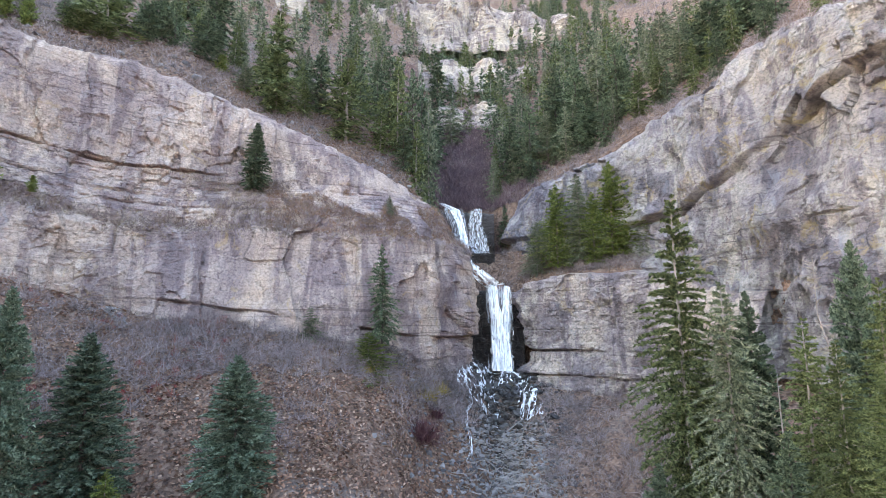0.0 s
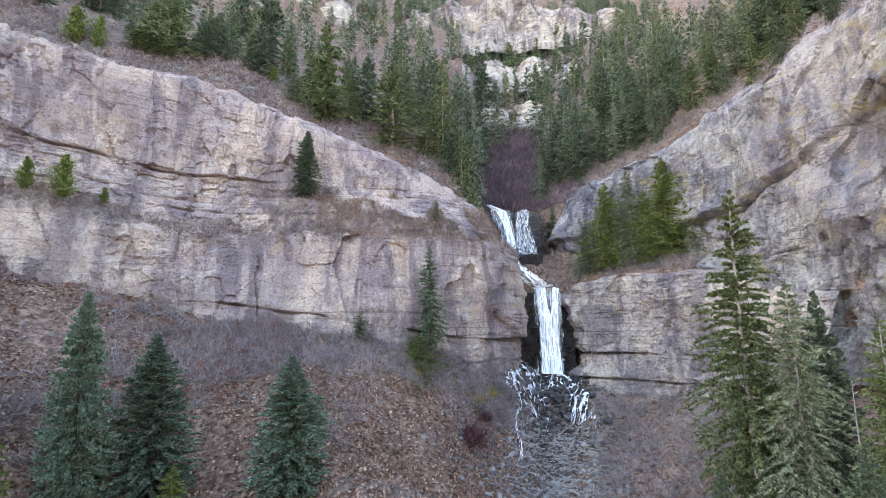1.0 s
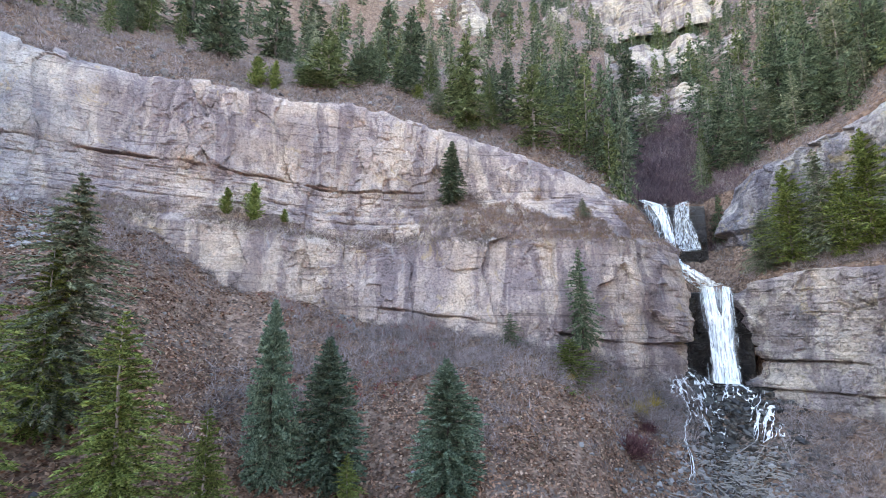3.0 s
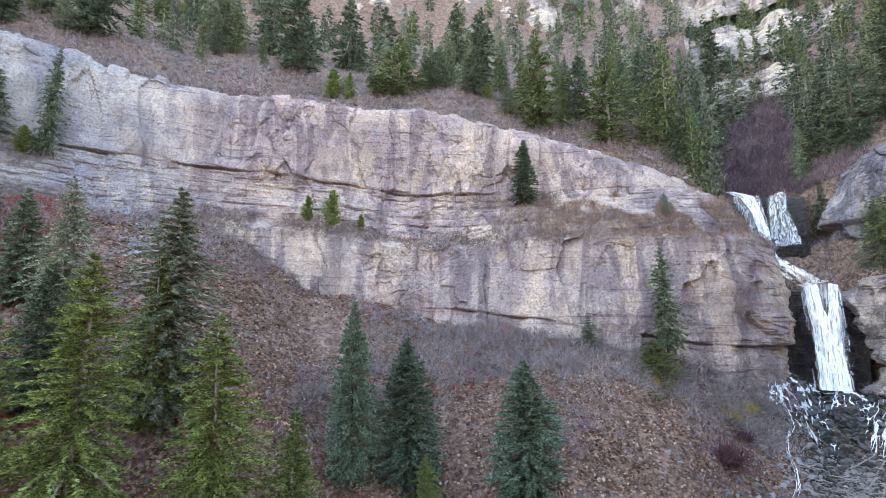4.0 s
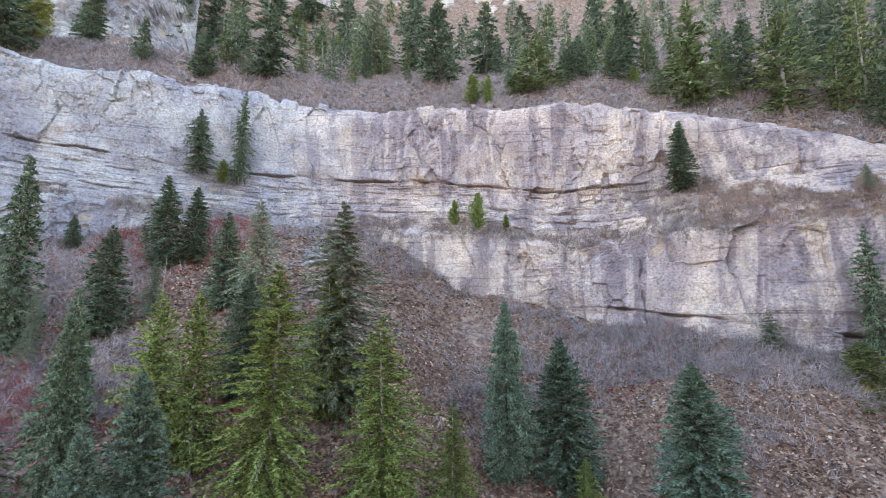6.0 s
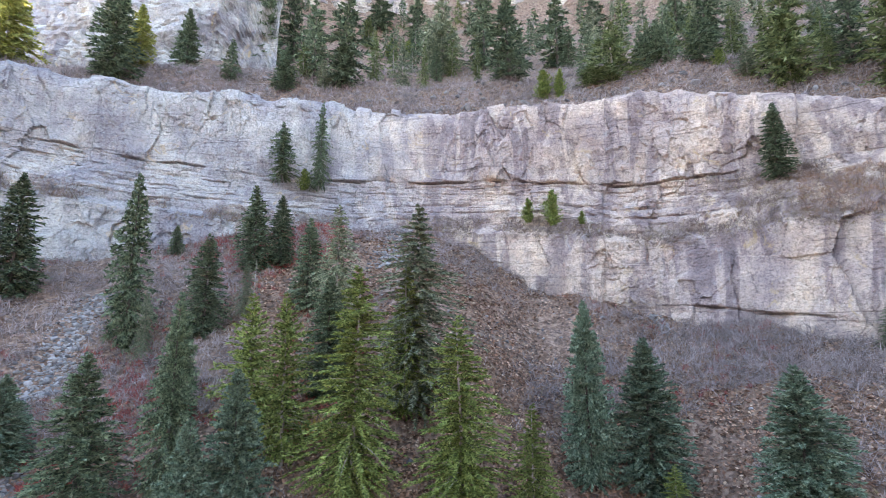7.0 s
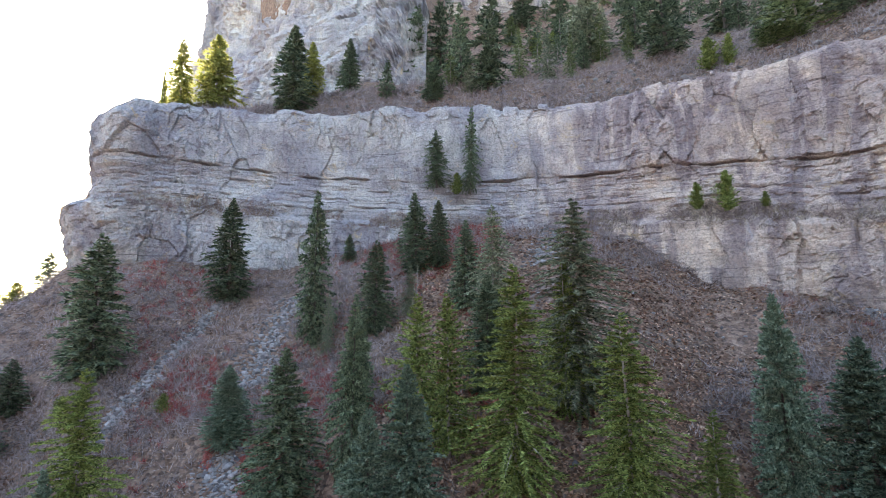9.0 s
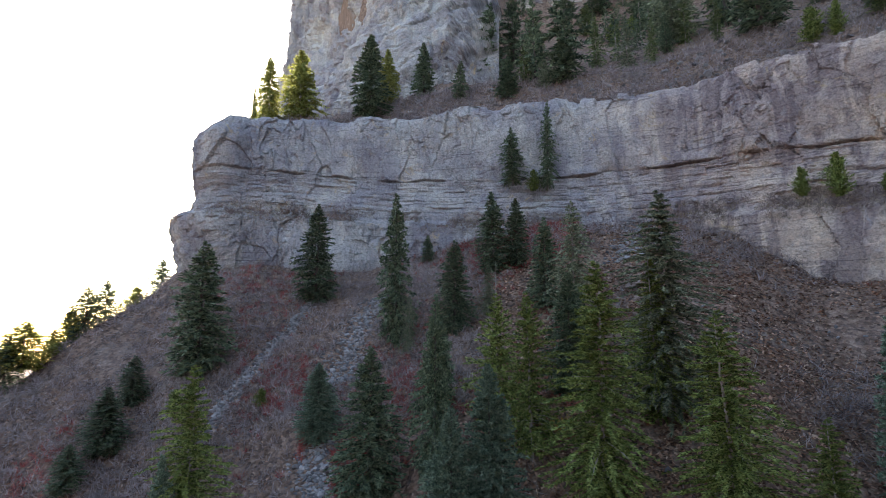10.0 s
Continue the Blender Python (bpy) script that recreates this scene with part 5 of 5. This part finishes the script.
sheet("lower_drop", [(-44.4, 4.6, 104.6), (-44.5, 2.6, 104.0), (-44.7, 0.5, 104.2), (-44.8, -2.2, 103.4), (-44.8, -5.0, 102.8)],
      [(-45.4, 4.6, 104.6), (-45.6, 2.6, 103.9), (-46.1, 0.5, 104.0), (-46.6, -2.2, 103.2), (-46.8, -5.0, 102.7)], -0.6, 304, grain=(0.28, 4.0), parent=falls)
sheet("lower_strand", [(-46.2, 4.5, 104.8), (-46.0, 2.0, 104.0), (-45.8, -0.5, 104.2), (-45.9, -5.0, 103.2)],
      [(-46.9, 4.3, 104.8), (-46.7, 2.0, 104.0), (-46.7, -0.5, 104.0), (-47.0, -5.0, 103.0)], -0.4, 305, grain=(0.24, 4.0), parent=falls)
sheet("lower_veil", [(-44.1, 4.5, 105.2), (-44.2, 2.0, 104.5), (-44.3, -0.5, 104.6), (-44.3, -5.0, 103.6)],
      [(-47.1, 4.3, 105.2), (-47.1, 2.0, 104.5), (-47.2, -0.5, 104.5), (-47.4, -5.0, 103.5)], -0.2, 306, grain=(0.24, 4.0), parent=falls, mat=WATER_THIN)


def on_land(pairs, lift):
    """A path of (bearing, distance, width factor) laid on the ground."""
    return [(a, math.degrees(math.atan2(float(land(a, r)) + lift, r)), r, w) for a, r, w in pairs]


def rill_lace():
    """A lacework of rills spreading over the wet boulders."""
    az, s = np.meshgrid(np.linspace(-50.2, -40.8, 260), np.linspace(0, 1, 190))
    r = 104.0 - 15.0 * s
    side = az + 45.7
    arm = np.minimum(np.abs(side - 0.6 - 3.4 * s ** 0.6) / (0.7 + 1.9 * s), np.abs(side + 1.0 + 2.7 * s ** 0.6) / (0.45 + 0.55 * s))
    arm = np.minimum(arm, np.where(s < 0.30, np.abs(side + 0.6) / 1.0, 9))
    x, y = polar(az, r)
    z = land(az, r) + 0.95 + 0.5 * fbm(x / 1.3, y / 1.3, 0, 3, 321)
    wx = 0.7 * fbm(x / 1.6, y / 1.6, 5, 3, 331)
    net = np.minimum(np.abs(fbm((side * 1.8 + wx) / 1.0, r / 2.6, 0, 2, 341)), np.abs(fbm((side * 1.8 - wx) / 0.8, r / 1.9, 9, 2, 351)))
    keep = (net < 0.13 * np.clip(1.25 - arm * 0.75, 0, 1) * (1.1 - 0.5 * s)).ravel()
    f = grid_faces(*az.shape)
    f = f[keep[f[:, 0]] & keep[f[:, 2]]]
    ob = tagged(new("rill_lace", mesh_from("rill_lace", np.stack([x, y, z], -1).reshape(-1, 3), f, WATER, True)), kind="stuff")
    ob.parent = falls
    return ob


rill_lace()
mids = [(-42.0 + 0.35 * math.sin(k * 1.7), 95.5 - 2.6 * k, 1.0) for k in range(9)]
ribbons("stream", "", on_land(mids, 0.35), 6, 0.22, 0.06, 390, parent=falls, wobble=0.5)


# ---------------------------------------------------------------- driftwood
def log_mesh(rng, length, radius):
    steps, sides = 9, 7
    t = np.linspace(0, 1, steps)
    bend = np.cumsum(rng.normal(0, 0.05, (steps, 2)), 0) * length * 0.15
    a = np.linspace(0, 2 * np.pi, sides, endpoint=False)
    r = radius * (1 - 0.55 * t) * rng.uniform(0.9, 1.1, steps)
    v = np.stack([np.broadcast_to((t * length)[:, None], (steps, sides)), bend[:, :1] + np.cos(a) * r[:, None], bend[:, 1:] + np.sin(a) * r[:, None]], -1).reshape(-1, 3)
    f = [(i * sides + j, i * sides + (j + 1) % sides, (i + 1) * sides + (j + 1) % sides, (i + 1) * sides + j) for i in range(steps - 1) for j in range(sides)]
    v = np.concatenate([v, [[0, *bend[0]], [length, *bend[-1]]]])
    n = steps * sides
    f += [(n, (j + 1) % sides, j, j) for j in range(sides)] + [(n + 1, n - sides + j, n - sides + (j + 1) % sides, n - sides + (j + 1) % sides) for j in range(sides)]
    bm = bmesh.new()
    vs = [bm.verts.new(p) for p in v]
    for q in f:
        bm.faces.new([vs[i] for i in dict.fromkeys(q)])
    me = bpy.data.meshes.new("drift_log")
    bm.to_mesh(me)
    bm.free()
    me.materials.append(GREYWOOD)
    return me


def drop_log(rng, az, r, group, length, radius, name="drift_log", label="bleached driftwood log lying on the debris fan"):
    ob = new(name, log_mesh(rng, length, radius))
    heading = rng.uniform(0, 6.283)
    p = spot(az, r)
    q = Vector((p.x + math.cos(heading) * length, p.y + math.sin(heading) * length, 0))
    az2, r2 = math.degrees(math.atan2(-q.x, q.y)), math.hypot(q.x, q.y)
    q.z = float(land(az2, r2))
    d = q - p
    ob.matrix_world = Matrix.Translation(p + Vector((0, 0, radius * 0.6))) @ d.to_track_quat('X', 'Z').to_matrix().to_4x4()
    return tagged(ob, label, "log", group)


rng = np.random.default_rng(41)
for k in range(34):
    s = rng.random() ** 0.6
    drop_log(rng, -46.2 + rng.normal(0, 1.3 + 2.6 * s) - 1.2 * s, 98 - 24 * s, "driftwood on the debris fan", rng.uniform(1.6, 5.0), rng.uniform(0.07, 0.18))


def small_sticks():
    """Broken sticks and bleached branches strewn over the debris, thin three-sided prisms."""
    rng = np.random.default_rng(44)
    n = 650
    s = 0.3 + 0.7 * rng.random(n) ** 0.8
    az = -46.0 + rng.normal(0, 1, n) * (0.9 + 2.6 * s) - 1.2 * s
    r = 99 - 30 * s
    x, y = polar(az, r)
    p = np.stack([x, y, land(az, r) + 0.25], 1)
    a = rng.uniform(0, 6.283, n)
    d = np.stack([np.cos(a), np.sin(a), rng.normal(0, 0.25, n)], 1) * rng.uniform(0.4, 1.6, n)[:, None]
    w = rng.uniform(0.03, 0.075, n)
    side = np.stack([-np.sin(a), np.cos(a), 0 * a], 1) * w[:, None]
    up = np.zeros((n, 3))
    up[:, 2] = w * 1.6
    v = np.stack([p - d - side, p - d + side, p - d + up, p + d - side, p + d + side, p + d + up], 1).reshape(-1, 3)
    f = (np.array([(0, 1, 4, 3), (1, 2, 5, 4), (2, 0, 3, 5)])[None] + (np.arange(n) * 6)[:, None, None]).reshape(-1, 4)
    return tagged(new("broken_sticks", mesh_from("broken_sticks", v, f, GREYWOOD)), "bleached broken sticks strewn over the debris fan", "sticks", kind="stuff")


small_sticks()


# ---------------------------------------------------------------- single things
def branchy_mesh(rng, height, limbs, spread, radius):
    """A bare trunk with tapering forked limbs."""
    vs, fs, at = [], [], 0

    def stick(a, b, r0, r1):
        nonlocal at
        a, b = np.array(a), np.array(b)
        d = unit(b - a)
        s = unit(np.cross(d, np.array([0.3, 0.2, 0.93])))
        t = np.cross(d, s)
        ring = [np.cos(k * 1.2566) * s + np.sin(k * 1.2566) * t for k in range(5)]
        vs.append(np.array([a + q * r0 for q in ring] + [b + q * r1 for q in ring]))
        fs.append(np.array([(k, (k + 1) % 5, 5 + (k + 1) % 5, 5 + k) for k in range(5)]) + at)
        at += 10

    p = np.array([0.0, 0, -0.2])
    pts = [p]
    for k in range(6):
        p = p + np.array([*rng.normal(0, 0.012 * height, 2), height / 6])
        stick(pts[-1], p, radius * (1 - k / 7), radius * (1 - (k + 1) / 7))
        pts.append(p)
    for k in range(limbs):
        i = rng.integers(1, 6)
        a = pts[i] + (pts[min(i + 1, 6)] - pts[i]) * rng.random()
        ang = rng.uniform(0, 6.283)
        d = np.array([math.cos(ang), math.sin(ang), rng.uniform(-0.2, 0.7)])
        ln = spread * rng.uniform(0.4, 1.0) * (1.1 - i / 8)
        m = a + d * ln * 0.6
        e = m + (d + rng.normal(0, 0.5, 3)) * ln * 0.4
        stick(a, m, radius * 0.3, radius * 0.2)
        stick(m, e, radius * 0.2, radius * 0.06)
    return mesh_from("bare_wood", np.concatenate(vs), np.concatenate(fs), GREYWOOD)


def snag(name, label, az, r, height, limbs, spread, radius, seed, z=None, group=""):
    ob = new(name, branchy_mesh(np.random.default_rng(seed), height, limbs, spread, radius))
    ob.location = spot(az, r)
    if z is not None:
        ob.location.z = z
    return tagged(ob, label, "dead tree", group)


snag("dead_snag", "tall dead trunk with broken bare branches", -76.1, 47.0, 25.0, 70, 2.0, 0.17, 61)
snag("dead_snag", "slim dead trunk leaning among the firs", -71.6, 49.0, 17.0, 14, 1.0, 0.16, 62)
snag("bare_bush", "gnarled bare bush on the cliff edge", 68.3, 115.5, 2.6, 14, 1.3, 0.09, 63, 46.3)
snag("bare_bush", "small twisted dead bush on the cliff edge", 68.9, 115.5, 1.6, 8, 0.7, 0.06, 64, 44.8)
snag("dead_snag", "thin grey dead trunk on the slope", 58.6, 93.0, 7.0, 14, 1.0, 0.08, 65)
snag("dead_snag", "thin grey dead trunk on the slope", 37.5, 70.0, 9.0, 16, 1.1, 0.10, 66)
rng = np.random.default_rng(43)
for az, r, ln in ((38.5, 107, 9.0), (-14.5, 98, 4.0), (-22, 97, 3.5), (7, 101, 3.0), (30, 106, 3.0)):
    drop_log(rng, az, r, "fallen trunks on the cliff top", ln, 0.16, "fallen_trunk", "grey fallen trunk lying on the cliff top")

GOLD = twig_material("yellow autumn leaves", ((0.0, (0.20, 0.15, 0.03)), (0.5, (0.36, 0.27, 0.05)), (1.0, (0.50, 0.40, 0.10))))
MAROON = twig_material("dark red stems", ((0.0, (0.055, 0.025, 0.032)), (0.5, (0.12, 0.055, 0.062)), (1.0, (0.20, 0.11, 0.11))))


def shrub(name, label, az, r, size, mat, seed, lift=0.0, twigs=260):
    rng = np.random.default_rng(seed)
    p = np.zeros((9, 3)) + rng.normal(0, 0.22, (9, 3)) * size * np.array([1, 1, 0.1])
    v, f = tuft_arrays(rng, p, np.full(9, size), twigs // 9 + 1, 0.02, 0.8, 1.0)
    ob = new(name, mesh_from(name, v, f, mat))
    ob.location = spot(az, r, lift)
    return tagged(ob, label, "shrub")


shrub("maroon_shrub", "round dark red leafless shrub on the debris slope", -36.9, 72.0, 3.4, MAROON, 71, twigs=900)
shrub("maroon_shrub", "dark red leafless shrub beside the debris", -38.5, 78.0, 2.0, MAROON, 72, twigs=400)
for k, (az, r, sz, lift) in enumerate(((-42.4, 97.5, 1.8, 8.0), (-42.0, 97.0, 1.3, 6.5), (-37.5, 80.0, 2.0, 0), (-39.0, 84.0, 2.2, 0), (-31.0, 76.0, 1.6, 0), (14.0, 44.0, 1.8, 0), (31, 52, 1.7, 0))):
    shrub("yellow_shrub", "small yellow-leaved autumn shrub", az, r, sz, GOLD, 80 + k, lift, 300)


def boulder(label, az, r, size, seed, mat=STONE, lift=0.0):
    """A single rounded, chipped block sunk a little into the ground."""
    bm = bmesh.new()
    bmesh.ops.create_icosphere(bm, subdivisions=3, radius=1.0)
    rng = np.random.default_rng(seed)
    cut = [(Vector(unit(rng.normal(0, 1, 3))), rng.uniform(0.55, 0.85)) for _ in range(9)]
    for v in bm.verts:
        for d, lim in cut:
            over = v.co.dot(d) - lim
            if over > 0:
                v.co -= d * over
        v.co += v.normal * 0.05 * noise.noise(v.co * 3 + Vector((seed, 0, 0)))
        v.co.z *= 0.75
    me = bpy.data.meshes.new("boulder")
    bm.to_mesh(me)
    bm.free()
    me.materials.append(mat)
    ob = new("boulder", me)
    ob.location = spot(az, r, lift + size * 0.35)
    ob.scale = (size, size * 0.8, size)
    ob.rotation_euler = (0, 0, rng.uniform(0, 6.28))
    return tagged(ob, label, "boulder", "boulders")


boulder("large ochre-grey block standing on the cliff top", 9.6, 97.5, 1.9, 3, ROCK)
boulder("grey block on the cliff top among bare shrubs", 26.0, 106.0, 1.1, 4)
boulder("pale block on the brushy terrace", 14.0, 103.0, 1.2, 5)
boulder("pale block on the brushy terrace", -11.5, 99.5, 1.0, 6)
for k, (az, r, sz) in enumerate(((-47.3, 97.0, 0.9), (-44.2, 99.0, 1.1), (-43.0, 97.5, 0.8), (-46.2, 94.0, 0.7), (-49.0, 96.0, 0.9), (-48.3, 99.5, 1.2))):
    boulder("dark wet boulder below the waterfall", az, r, sz, 20 + k, STONE_WET)
